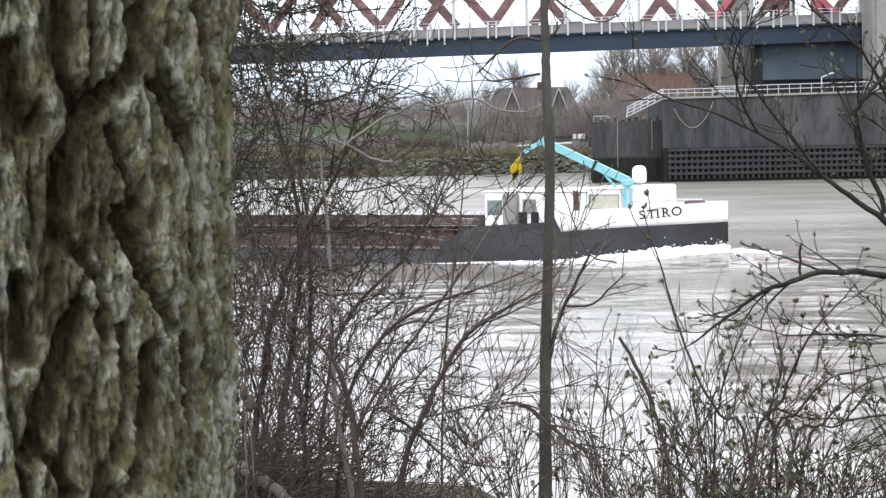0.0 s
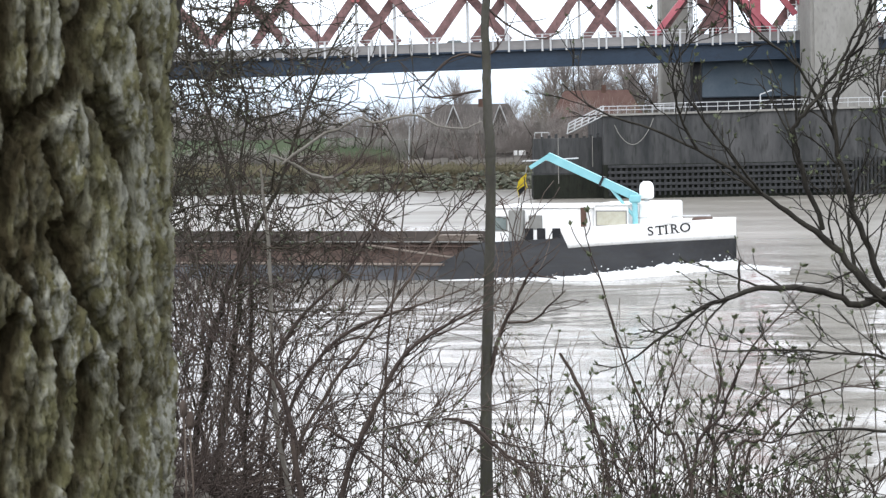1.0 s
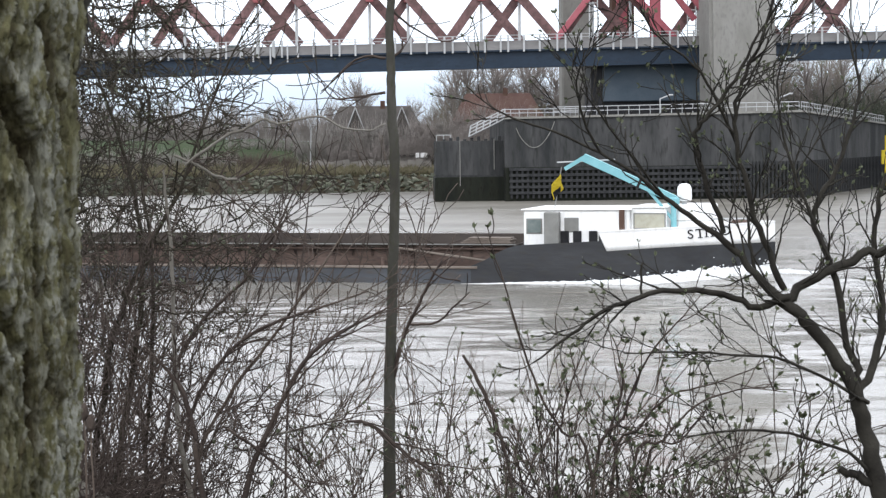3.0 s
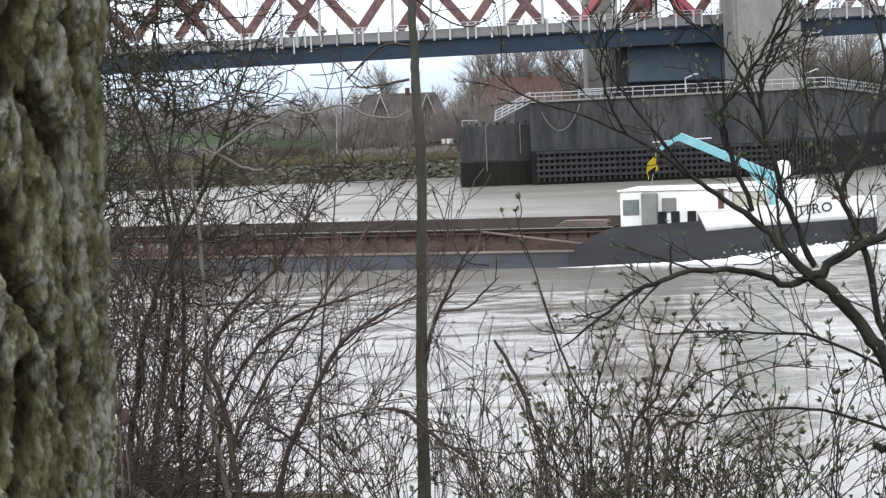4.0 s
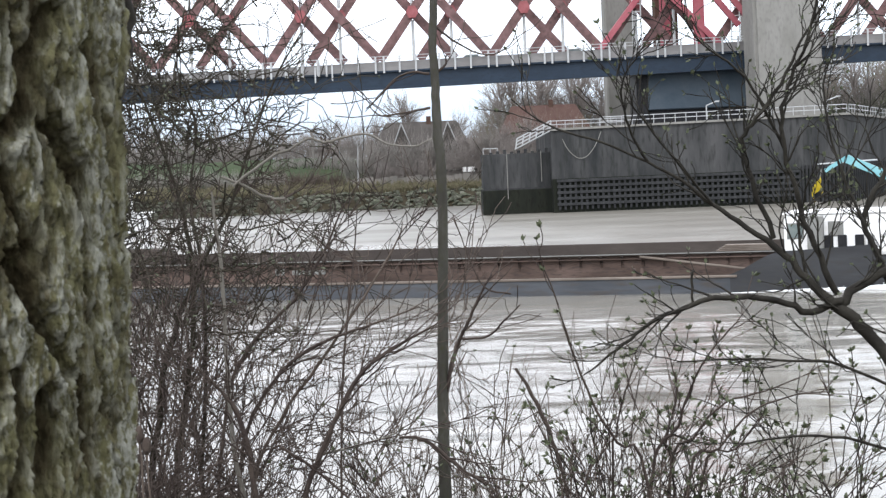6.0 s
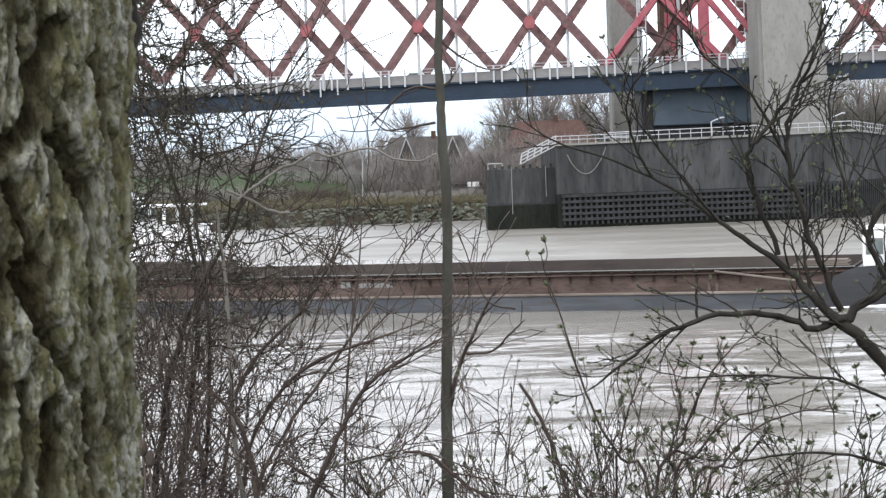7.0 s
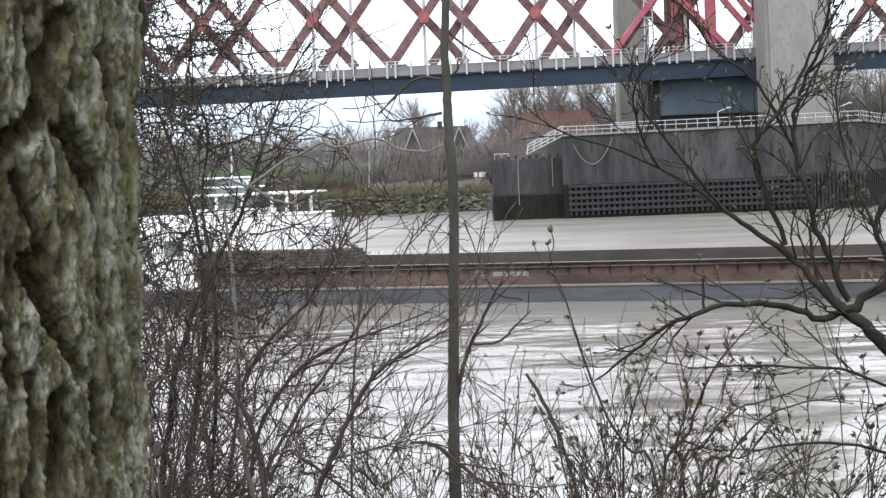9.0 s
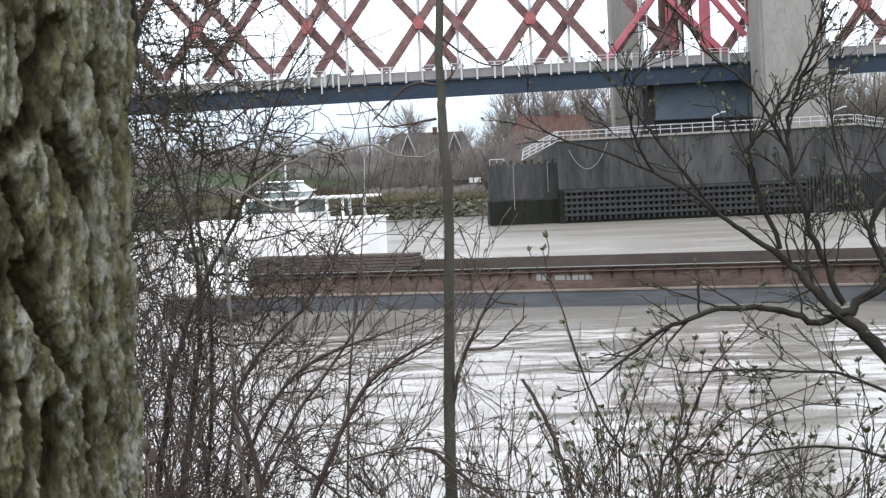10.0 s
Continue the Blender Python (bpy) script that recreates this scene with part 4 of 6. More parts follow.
# ---- far bank ----
class Tubes:
    """Collects thin tapered tubes into one mesh."""

    def __init__(self, floor=0.0):
        self.v, self.f, self.floor = [], [], floor

    def tube(self, pts, radii, sides=4):
        base = len(self.v)
        n = len(pts)
        for i in range(n):
            d = (pts[min(i + 1, n - 1)] - pts[max(i - 1, 0)]).normalized()
            u = d.cross(Vector((0.31, 0.95, 0.05)))
            if u.length < 0.1:
                u = d.cross(Vector((1, 0, 0)))
            u.normalize()
            w = d.cross(u)
            for k in range(sides):
                a = 2 * math.pi * k / sides
                self.v.append(pts[i] + (u * math.cos(a) + w * math.sin(a)) * max(self.floor, radii[i]))
        for i in range(n - 1):
            for k in range(sides):
                a, b = base + i * sides + k, base + i * sides + (k + 1) % sides
                self.f.append((a, b, b + sides, a + sides))
        self.f.append(tuple(base + (n - 1) * sides + k for k in range(sides)))

    def leaf(self, p, d, size, rng):
        """One small folded leaf."""
        d = d.normalized()
        u = d.cross(Vector((rng.uniform(-1, 1), rng.uniform(-1, 1), rng.uniform(-1, 1)))).normalized()
        w = d.cross(u)
        b = len(self.v)
        for q in (p, p + d * size * 0.5 + u * size * 0.24 + w * size * 0.08, p + d * size, p + d * size * 0.5 - u * size * 0.24 + w * size * 0.08):
            self.v.append(q)
        self.f.append((b, b + 1, b + 2))
        self.f.append((b, b + 2, b + 3))

    def mesh(self, name, material, parent=None, label="", kind=""):
        me = bpy.data.meshes.new(name)
        me.from_pydata([tuple(p) for p in self.v], [], self.f)
        me.materials.append(material)
        me.polygons.foreach_set("use_smooth", [True] * len(me.polygons))
        ob = new(name, me)
        if parent:
            ob.parent = parent
        return tagged(ob, label, kind=kind)


def wander(rng, p, d, length, n, bend, lift):
    """A crooked line: n steps from p along d."""
    pts = [p.copy()]
    d = d.normalized()
    for _ in range(n):
        d = (d + Vector((rng.gauss(0, bend), rng.gauss(0, bend), rng.gauss(0, bend) + lift))).normalized()
        pts.append(pts[-1] + d * (length / n))
    return pts


def spread(rng, d, angle):
    """A direction at about an angle from d."""
    side = d.cross(Vector((rng.gauss(0, 1), rng.gauss(0, 1), rng.gauss(0, 1))))
    if side.length < 1e-4:
        side = Vector((1, 0, 0))
    return (d * math.cos(angle) + side.normalized() * math.sin(angle)).normalized()


def limb(acc, rng, p, d, length, r, depth, kids, angle=0.6, bend=0.16, lift=0.03, tip=0.25, sides=4, shrink=0.55, tips=None, tail=0.25):
    """A tapering limb with side shoots, again and again."""
    n = max(4, int(5 + depth))
    pts = wander(rng, p, d, length, n, bend, lift)
    acc.tube(pts, [r * (1 - (1 - tip) * i / n) for i in range(n + 1)], sides)
    if depth <= 0:
        if tips is not None:
            tips.append((pts[-1], (pts[-1] - pts[-2]).normalized()))
        return
    for k in range(kids[-depth] if len(kids) >= depth else kids[0]):
        s = rng.uniform(tail, 1.0)
        i = min(n - 1, int(s * n))
        q = pts[i].lerp(pts[i + 1], s * n - i)
        dd = spread(rng, (pts[i + 1] - pts[i]).normalized(), rng.uniform(0.6, 1.3) * angle)
        limb(acc, rng, q, dd, length * shrink * rng.uniform(0.6, 1.15), max(r * 0.5 * (1 - 0.5 * s), r * 0.2), depth - 1, kids, angle, bend, lift, tip, max(3, sides - 1), shrink, tips, tail)


def far_tree(seed, height, twig_mat, slim=1.0, limbs=26):
    rng = random.Random(seed)
    t = thing("bare_tree", "leafless deciduous tree on the far bank", "tree", "bare trees on the far bank")
    trunk = Tubes()
    pts = wander(rng, Vector((0, 0, -0.5)), Vector((0, 0, 1)), height * 0.8, 6, 0.05, 0.05)
    trunk.tube(pts, [0.22 * (1 - 0.13 * i) for i in range(7)], 7)
    trunk.mesh("trunk", M_FARDARK, t)
    crown = Tubes()
    for k in range(limbs):
        s = rng.uniform(0.22, 1.0)
        i = min(5, int(s * 6))
        q = pts[i].lerp(pts[i + 1], s * 6 - i)
        d = Vector((rng.gauss(0, 1) * slim, rng.gauss(0, 1) * slim, rng.uniform(0.5, 1.5))).normalized()
        limb(crown, rng, q, d, height * 0.36 * (1.15 - 0.6 * s), 0.085, 2, (6, 7), 0.55, 0.12, 0.06, 0.4, 4, 0.55)
    crown.mesh("crown", twig_mat, t)
    return t


def far_thicket(seed, width, height, material, label):
    rng = random.Random(seed)
    acc = Tubes()
    for k in range(int(width * 15)):
        x = rng.uniform(-width / 2, width / 2)
        h = height * rng.uniform(0.5, 1.1) * (0.8 + 0.35 * noise.noise((x * 0.35, seed, 0)))
        limb(acc, rng, Vector((x, rng.uniform(-2, 2), -0.4)), Vector((rng.gauss(0, 0.25), rng.gauss(0, 0.2), 1)), h, 0.07, 1, (6,), 0.5, 0.12, 0.05, 0.4, 3, 0.45)
    o = acc.mesh("scrub", material, None, label, "stuff")
    o["category"] = "shrubs"
    return o


def g_at(x, y):
    return float(ground_height(np.float64(x), np.float64(y)))


def far_bank():
    # riprap boulders along the waterline
    rng = random.Random(5)
    stones = []
    for k in range(4):
        bm = bmesh.new()
        bmesh.ops.create_icosphere(bm, subdivisions=2, radius=0.5)
        for v in bm.verts:
            v.co *= 0.75 + 0.5 * noise.noise(v.co * 1.6 + Vector((k * 7, 0, 0)))
            v.co.z *= 0.7
        me = bpy.data.meshes.new("boulder")
        bm.to_mesh(me)
        bm.free()
        me.materials.append(M_RIPRAP)
        stones.append(me)
    rip = tagged(new("riprap"), "mossy grey boulders armouring the far bank", "riprap")
    for k in range(300):
        x = rng.uniform(-30, 8)
        y = 317.5 + 0.12 * x + rng.uniform(-0.5, 6.0)
        s = rng.uniform(0.9, 1.9)
        shared("boulder", rng.choice(stones), rip, pose(x, y, g_at(x, y) + 0.12, rng.uniform(-20, 20), rng.uniform(-20, 20), rng.uniform(0, 360)) @ Matrix.Diagonal((s, s, s * 0.8, 1)))
    acc = Tubes()
    bm = bmesh.new()
    for k in range(700):
        x = rng.choice((rng.uniform(-75, -28), rng.uniform(6, 12), rng.uniform(-75, 8)))
        y = 317.5 + 0.12 * max(-60, x) + rng.uniform(-1.0, 6.5)
        r = rng.uniform(0.3, 0.8)
        bmesh.ops.create_icosphere(bm, subdivisions=1, radius=r, matrix=Matrix.Translation((x, y, g_at(x, y))) @ pose(0, 0, 0, rng.uniform(0, 90), rng.uniform(0, 90), 0) @ Matrix.Diagonal((1.2, 0.9, 0.7, 1)))
    tagged(part("rubble", bm, M_RIPRAP), "smaller mossy stones along the far waterline", "stones", kind="stuff")
    # reeds and rank grass above the stones
    for k in range(9000):
        x = rng.uniform(-75, 14)
        y = 323.5 + 0.12 * max(-60, x) + rng.expovariate(0.22)
        z = g_at(x, y) - 0.1
        h = rng.uniform(0.5, 1.5)
        p = Vector((x, y, z))
        acc.tube([p, p + Vector((rng.gauss(0, 0.12), rng.gauss(0, 0.12), h * 0.6)), p + Vector((rng.gauss(0, 0.3), rng.gauss(0, 0.3), h))], [0.09, 0.07, 0.02], 3)
    tagged(acc.mesh("reeds", M_REED, None, "dry reeds and rank grass on the far bank", "stuff"), category="reeds")

    # houses behind the trees
    def house(label, x0, x1, y, z0, eave, ridge, roof, gables=()):
        h = thing("house", label, "house")
        part("wall", boxes((x0, x1, y, y + 9, z0, eave), bevel=0.05), M_BRICK, h)
        bm = bmesh.new()
        vs = [bm.verts.new(p) for p in ((x0 - 0.6, y - 0.6, eave - 0.3), (x1 + 0.6, y - 0.6, eave - 0.3), (x1 + 0.6, y + 9.6, eave - 0.3), (x0 - 0.6, y + 9.6, eave - 0.3), (x0 + 2.2, y + 4.5, ridge), (x1 - 2.2, y + 4.5, ridge))]
        for f in ((0, 1, 5, 4), (1, 2, 5), (2, 3, 4, 5), (3, 0, 4), (3, 2, 1, 0)):
            bm.faces.new([vs[i] for i in f])
        part("roof", bm, roof, h)
        part("chimney", boxes(((x0 + x1) / 2 + 1, (x0 + x1) / 2 + 1.9, y + 4, y + 4.9, ridge - 0.8, ridge + 1.0), bevel=0.03), M_BRICK, h)
        for k in range(max(2, int((x1 - x0) / 3))):
            wx = x0 + 1.2 + k * 3.0
            w = part("window", boxes((wx, wx + 1.2, y - 0.06, y + 0.05, z0 + 1.0, z0 + 2.4), bevel=0.02), M_WHITE, h)
            part("pane", boxes((wx + 0.12, wx + 1.08, y - 0.09, y - 0.05, z0 + 1.12, z0 + 2.28)), M_GLASS, w)
        for gx in gables:
            bm = bmesh.new()
            for a, b in (((gx - 1.7, y - 0.9, eave + 0.6), (gx, y - 0.9, ridge - 0.3)), ((gx, y - 0.9, ridge - 0.3), (gx + 1.7, y - 0.9, eave + 0.6))):
                bar(bm, a, b, 0.2, 0.2)
            part("gable_trim", bm, M_GALV, h, "pale barge boards")
            bm = bmesh.new()
            prism(bm, [(gx - 1.6, eave - 0.4), (gx + 1.6, eave - 0.4), (gx + 1.6, eave + 0.6), (gx, ridge - 0.5), (gx - 1.6, eave + 0.6)], y - 0.8, y + 4)
            part("dormer", bm, M_ROOF, h)
        return h

    house("farmhouse with a dark thatched roof and pale gable boards", -13.5, 4.5, 338, 4.8, 10.6, 15.9, M_ROOF, (-8.2, 0.6))
    house("brick house with an orange-red tiled roof", 11.0, 28.0, 345, 4.8, 13.2, 18.3, M_TILE)
    # low white-windowed shed and dark boats by the bank
    sh = thing("boat_shed", "low dark shed with two white panels", "shed")
    part("wall", boxes((-1.2, 5.4, 330, 333, 4.3, 6.3), bevel=0.05), M_FARDARK, sh)
    part("roof", boxes((-1.5, 5.7, 329.6, 333.4, 6.3, 6.6), bevel=0.05), M_ROOF, sh)
    for a, b in ((3.0, 3.7), (3.95, 5.2)):
        part("panel", boxes((a, b, 329.4, 329.6, 6.0, 6.9), bevel=0.02), M_WHITE, sh)
    fence = thing("wooden_fence", "long low dark wooden fence on the bank", "fence")
    for k in range(16):
        part("board", boxes((-18 + 1.5 * k, -16.6 + 1.5 * k, 329.0, 329.15, 4.2, 5.4 + 0.2 * (k % 3)), bevel=0.02), M_FARDARK, fence)
    m = thing("beacon", "white pole with a lattice topmark on the bank", "beacon", at=(-16.2, 323, 2.5))
    bm = bmesh.new()
    rod(bm, (0, 0, 0), (0.3, 0, 9.0), 0.08, 6)
    part("pole", bm, M_GALV, m)
    bm = bmesh.new()
    bmesh.ops.create_icosphere(bm, subdivisions=1, radius=1.15, matrix=Matrix.Translation((0.4, 0, 10.2)) @ Matrix.Diagonal((0.75, 0.75, 1.2, 1)))
    edges = [(e.verts[0].co.copy(), e.verts[1].co.copy()) for e in bm.edges]
    bm.free()
    bm = bmesh.new()
    for a, b in edges:
        bar(bm, a, b, 0.05)
    part("topmark", bm, M_GALV, m)

    # trees and scrub
    protos = [far_tree(11, 13, M_FARTWIG), far_tree(12, 11, M_FARTWIG), far_tree(13, 12, M_FAROLIVE, 0.6), far_tree(14, 9, M_FARDARK), far_tree(15, 11.5, M_FARTWIG, 0.8, 44)]
    # behind the houses
    tree_row_a = [(0, -9.0, 351, 1.35), (1, -13.5, 352, 1.15), (0, 3.5, 353, 1.05), (1, 7.2, 352, 1.1), (2, 10.5, 357, 1.35), (2, 13.6, 356, 1.45), (2, 17.0, 358, 1.4), (2, 21.0, 357, 1.45)]
    # tall trees past the brick house
    tree_row_b = [(2, 24.5, 358, 1.4), (4, 11.0, 354, 1.82), (4, 14.5, 359, 1.92), (4, 18.0, 355, 1.86), (4, 21.5, 360, 1.95), (4, 25.0, 355, 1.86), (4, 28.0, 359, 1.92), (4, 31.5, 356, 1.79), (4, -7.5, 352, 1.30), (4, 66, 345, 1.87), (4, 73, 348, 1.93), (4, 80, 344, 1.87), (4, 87, 349, 1.98), (4, 62, 352, 1.87), (4, 95, 346, 1.87), (0, 28.5, 362, 1.3), (2, 34, 362, 1.3), (0, 42, 366, 1.5)]
    # beyond the tower and before the houses
    tree_row_c = [(0, 64, 372, 2.0), (1, 70, 368, 2.0), (0, 77, 372, 2.2), (2, 83, 370, 2.0), (2, 90, 372, 2.1), (3, -5.5, 334, 0.95), (3, -1.0, 334, 0.9), (1, 4.0, 334, 0.85), (3, 8.2, 333, 1.0), (1, 6.3, 331, 0.8), (0, 11.5, 336, 0.85), (3, -11, 334, 0.85), (3, 13.5, 335, 0.9), (0, 15.5, 340, 0.95), (1, 19.5, 341, 1.1), (1, 23.0, 340, 1.05), (2, 26.5, 341, 1.0)]
    # along the meadow
    tree_row_d = [(1, -22, 360, 0.9), (3, -27, 362, 0.85), (1, -34, 366, 0.8), (3, -40, 368, 0.9), (0, -47, 370, 0.8), (3, -54, 372, 0.95), (1, -61, 374, 0.9), (0, -68, 376, 0.9), (2, -76, 380, 0.8)]
    spots = tree_row_a + tree_row_b + tree_row_c + tree_row_d
    used = set()
    rng = random.Random(9)
    for k, x, y, s in spots:
        m4 = Matrix.Translation((x, y, g_at(x, y))) @ pose(0, 0, 0, 0, 0, rng.uniform(0, 360))
        if k not in used:
            used.add(k)
            o = protos[k]
        else:
            o = copy_thing(protos[k], Matrix())
        o.matrix_basis = m4 @ Matrix.Diagonal((s, s, s, 1))
    scrub_near = [(1, -6, 331, 14, 6.0, M_FARTWIG), (2, 7, 331, 12, 8.0, M_FARTWIG), (3, -22, 352, 24, 3.5, M_FARDARK), (4, -48, 362, 30, 4.5, M_FARDARK), (5, -75, 366, 30, 5.0, M_FARDARK), (6, -24, 329, 10, 3.2, M_TWIGRED), (7, -40, 330, 20, 4.0, M_FARDARK), (8, 22, 335, 22, 7.5, M_FARDARK), (9, 75, 342, 40, 15.0, M_IVY), (17, 82, 338, 34, 14.0, M_IVY), (18, 100, 336, 30, 15.0, M_IVY)]
    scrub_far = [(19, 84, 346, 50, 21.0, M_FARTWIG), (20, 80, 350, 50, 20.0, M_FAROLIVE), (10, -1, 335, 26, 10.5, M_FARDARK), (11, -13, 335, 12, 8.0, M_FARDARK), (12, 8, 334, 14, 10.5, M_FARTWIG), (22, -58, 331, 30, 4.6, M_FARDARK), (23, -30, 333, 16, 3.4, M_TWIGRED), (13, -38, 385, 50, 8.0, M_FARTWIG), (14, -80, 385, 40, 9.0, M_FARTWIG), (15, 17, 352, 22, 14.0, M_FAROLIVE), (21, 17, 339, 20, 11.5, M_FARTWIG), (16, 46, 360, 40, 15.0, M_FARTWIG)]
    for seed, x, y, w, h, mtl in scrub_near + scrub_far:
        o = far_thicket(seed, w, h, mtl, "leafless grey-brown scrub on the far bank")
        o.location = (x, y, g_at(x, y))
    # distant hazy treeline
    for seed, x, y, w, h in ((31, -110, 560, 90, 10), (32, -30, 600, 90, 9), (33, 60, 600, 90, 10)):
        o = far_thicket(seed, w, h, M_FARTWIG, "distant line of bare trees")
        o.location = (x, y, g_at(x, y))


far_bank()


# ---- the wooded bank in front ----
# the deepest fissures of the old trunk: lines of (angle round the trunk, height)
FISSURES = [
    [(-0.84, 8.38), (-0.81, 8.27), (-0.75, 8.22), (-0.81, 8.18), (-0.82, 8.12)], [(-0.46, 8.34), (-0.60, 8.25), (-0.75, 8.22)], [(-0.27, 8.31), (-0.21, 8.24)],
    [(-0.45, 8.24), (-0.31, 8.20), (-0.28, 8.14)], [(-0.60, 8.125), (-0.54, 8.08), (-0.40, 8.03)], [(-0.11, 8.14), (-0.09, 8.09), (0.02, 8.02)],
    [(-0.98, 8.27), (-0.91, 8.21)], [(-0.95, 8.08), (-0.93, 8.02)], [(-0.76, 8.05), (-0.86, 7.99), (-0.90, 7.94)], [(-0.50, 8.01), (-0.49, 7.96), (-0.55, 7.90)],
]
CRACKS = [
    [(-0.89, 7.95), (-0.78, 7.90)], [(-0.63, 8.04), (-0.59, 7.98), (-0.62, 7.92)], [(-0.18, 8.00), (-0.05, 7.90)], [(-0.80, 8.11), (-0.70, 8.08), (-0.67, 8.03)],
    [(-0.32, 8.02), (-0.26, 7.95), (-0.30, 7.88)], [(0.05, 8.33), (0.12, 8.2), (0.06, 8.08)], [(-0.66, 8.20), (-0.56, 8.14)],
]


def line_distance(lines, s, z, r0):
    """Distance of points on the unrolled bark to the nearest of some lines."""
    best = np.full(s.shape, 9.0)
    for line in lines:
        for (a0, z0), (a1, z1) in zip(line, line[1:]):
            x0, dx, dz = a0 * r0, (a1 - a0) * r0, z1 - z0
            k = np.clip(((s - x0) * dx + (z - z0) * dz) / (dx * dx + dz * dz), 0, 1)
            best = np.minimum(best, np.hypot(s - x0 - k * dx, z - z0 - k * dz))
    return best


def bark_trunk():
    """A thick old trunk: rings of points pushed out into long plates between deep fissures."""
    cx, cy, R0 = -0.578, 1.66, 0.285
    zs = np.concatenate([np.arange(6.3, 7.5, 0.03), np.arange(7.5, 8.85, 0.0032), np.arange(8.85, 10.2, 0.03), np.arange(10.2, 12.6, 0.08)])
    th = np.concatenate([np.linspace(-2.6, 0.55, 620), np.linspace(0.57, 3.65, 50)[:-1]])
    az, zz = np.meshgrid(th, zs)
    sw, zw = np.empty_like(az), np.empty_like(az)
    for j, z in enumerate(zs):
        for i, a in enumerate(th):
            q = a * R0
            sw[j, i] = 0.009 * noise.noise((q * 18, z * 8, 1.0)) + 0.0045 * noise.noise((q * 60, z * 26, 4.0)) + 0.002 * noise.noise((q * 150, z * 70, 14.0))
            zw[j, i] = 0.012 * noise.noise((q * 25, z * 14, 8.0))
    sw += az * R0
    zw += zz
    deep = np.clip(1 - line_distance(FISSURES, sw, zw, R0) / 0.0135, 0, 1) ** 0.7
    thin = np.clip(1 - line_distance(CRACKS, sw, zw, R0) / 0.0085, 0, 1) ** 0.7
    verts, lichen, fissure_shade, pit_shade = [], [], [], []
    for j, z in enumerate(zs):
        fine = 7.4 < z < 8.9
        for i, a in enumerate(th):
            q = sw[j, i]
            f1 = abs(noise.noise(((q + 0.16 * z) * 19, z * 3.2, 3.0)))
            f2 = abs(noise.noise(((q - 0.10 * z) * 40, z * 5.0, 23.0)))
            gap = max(0.0, 1.0 - 8.0 * f1) ** 0.7
            slit = max(0.0, 1.0 - 6.0 * f2) ** 0.7
            plate = noise.noise((q * 30, z * 7.0, 31.0))
            d = 0.004 - 0.032 * deep[j, i] - 0.017 * thin[j, i] - 0.009 * gap - 0.006 * slit + 0.004 * plate
            grain = 0.0
            if fine:
                ridge = 0.3 - abs(noise.noise((q * 80, z * 12, 2.0)))
                flake = 0.3 - abs(noise.noise((q * 170, z * 34, 9.0)))
                scale = 0.3 - abs(noise.noise((q * 340, z * 95, 19.0)))
                grain = ridge + flake + 0.6 * scale
                d += 0.015 * ridge + 0.015 * flake + 0.009 * scale
            d += 0.008 * noise.noise((a * R0 * 6, z * 3.0, 11.0))
            # relief drives the colour: shade painted into fissures and hollows, lichen kept outside
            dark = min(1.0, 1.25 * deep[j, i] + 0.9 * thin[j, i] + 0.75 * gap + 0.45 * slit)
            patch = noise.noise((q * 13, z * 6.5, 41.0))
            fissure_shade.append(max(0.0, 1.5 * dark - 0.35))
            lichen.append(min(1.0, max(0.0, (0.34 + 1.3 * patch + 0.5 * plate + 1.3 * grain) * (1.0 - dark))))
            pit_shade.append(min(1.0, max(0.0, 0.5 + 0.4 * dark - 0.9 * grain)))
            r = (R0 + 0.004 + d) * (1 - 0.06 * max(0.0, z - 9.8)) + 0.10 * max(0.0, 6.9 - z) ** 1.5
            verts.append((cx - 0.0225 + 0.034 * (z - 8.2) + r * math.cos(a), cy + r * math.sin(a), z))
    nt = len(th)
    faces = [(j * nt + i, j * nt + (i + 1) % nt, (j + 1) * nt + (i + 1) % nt, (j + 1) * nt + i) for j in range(len(zs) - 1) for i in range(nt)]
    faces.append(tuple((len(zs) - 1) * nt + i for i in range(nt)))
    me = bpy.data.meshes.new("trunk")
    me.from_pydata(verts, [], faces)
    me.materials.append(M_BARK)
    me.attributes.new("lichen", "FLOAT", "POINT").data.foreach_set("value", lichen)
    me.attributes.new("fissure_shade", "FLOAT", "POINT").data.foreach_set("value", fissure_shade)
    me.attributes.new("pit_shade", "FLOAT", "POINT").data.foreach_set("value", pit_shade)
    me.polygons.foreach_set("use_smooth", [True] * len(faces))
    t = thing("old_tree", "thick old tree trunk with deeply furrowed mossy bark", "tree")
    o = new("trunk", me)
    o.parent = t
    named_branch("side_shoot", [(-0.313, 1.78, 8.439, 0.0096), (-0.317, 1.79, 8.373, 0.0094), (-0.320, 1.79, 8.317, 0.0085), (-0.325, 1.79, 8.283, 0.0069), (-0.331, 1.80, 8.266, 0.0029)], M_BRANCH, t, random.Random(4), 10, label="dark shoot growing close along the trunk")


def curve_points(ctrl, step=4):
    """A smooth line with radii through control points (x, y, z, r)."""
    c = [Vector(p) for p in ctrl]
    c = [c[0] * 2 - c[1]] + c + [c[-1] * 2 - c[-2]]
    out = []
    for a, b, d, e in zip(c, c[1:], c[2:], c[3:]):
        for k in range(step):
            t = k / step
            out.append(0.5 * ((2 * b) + (d - a) * t + (2 * a - 5 * b + 4 * d - e) * t * t + (3 * b - a - 3 * d + e) * t ** 3))
    out.append(c[-2])
    return [p.xyz for p in out], [max(0.0004, p.w) for p in out]


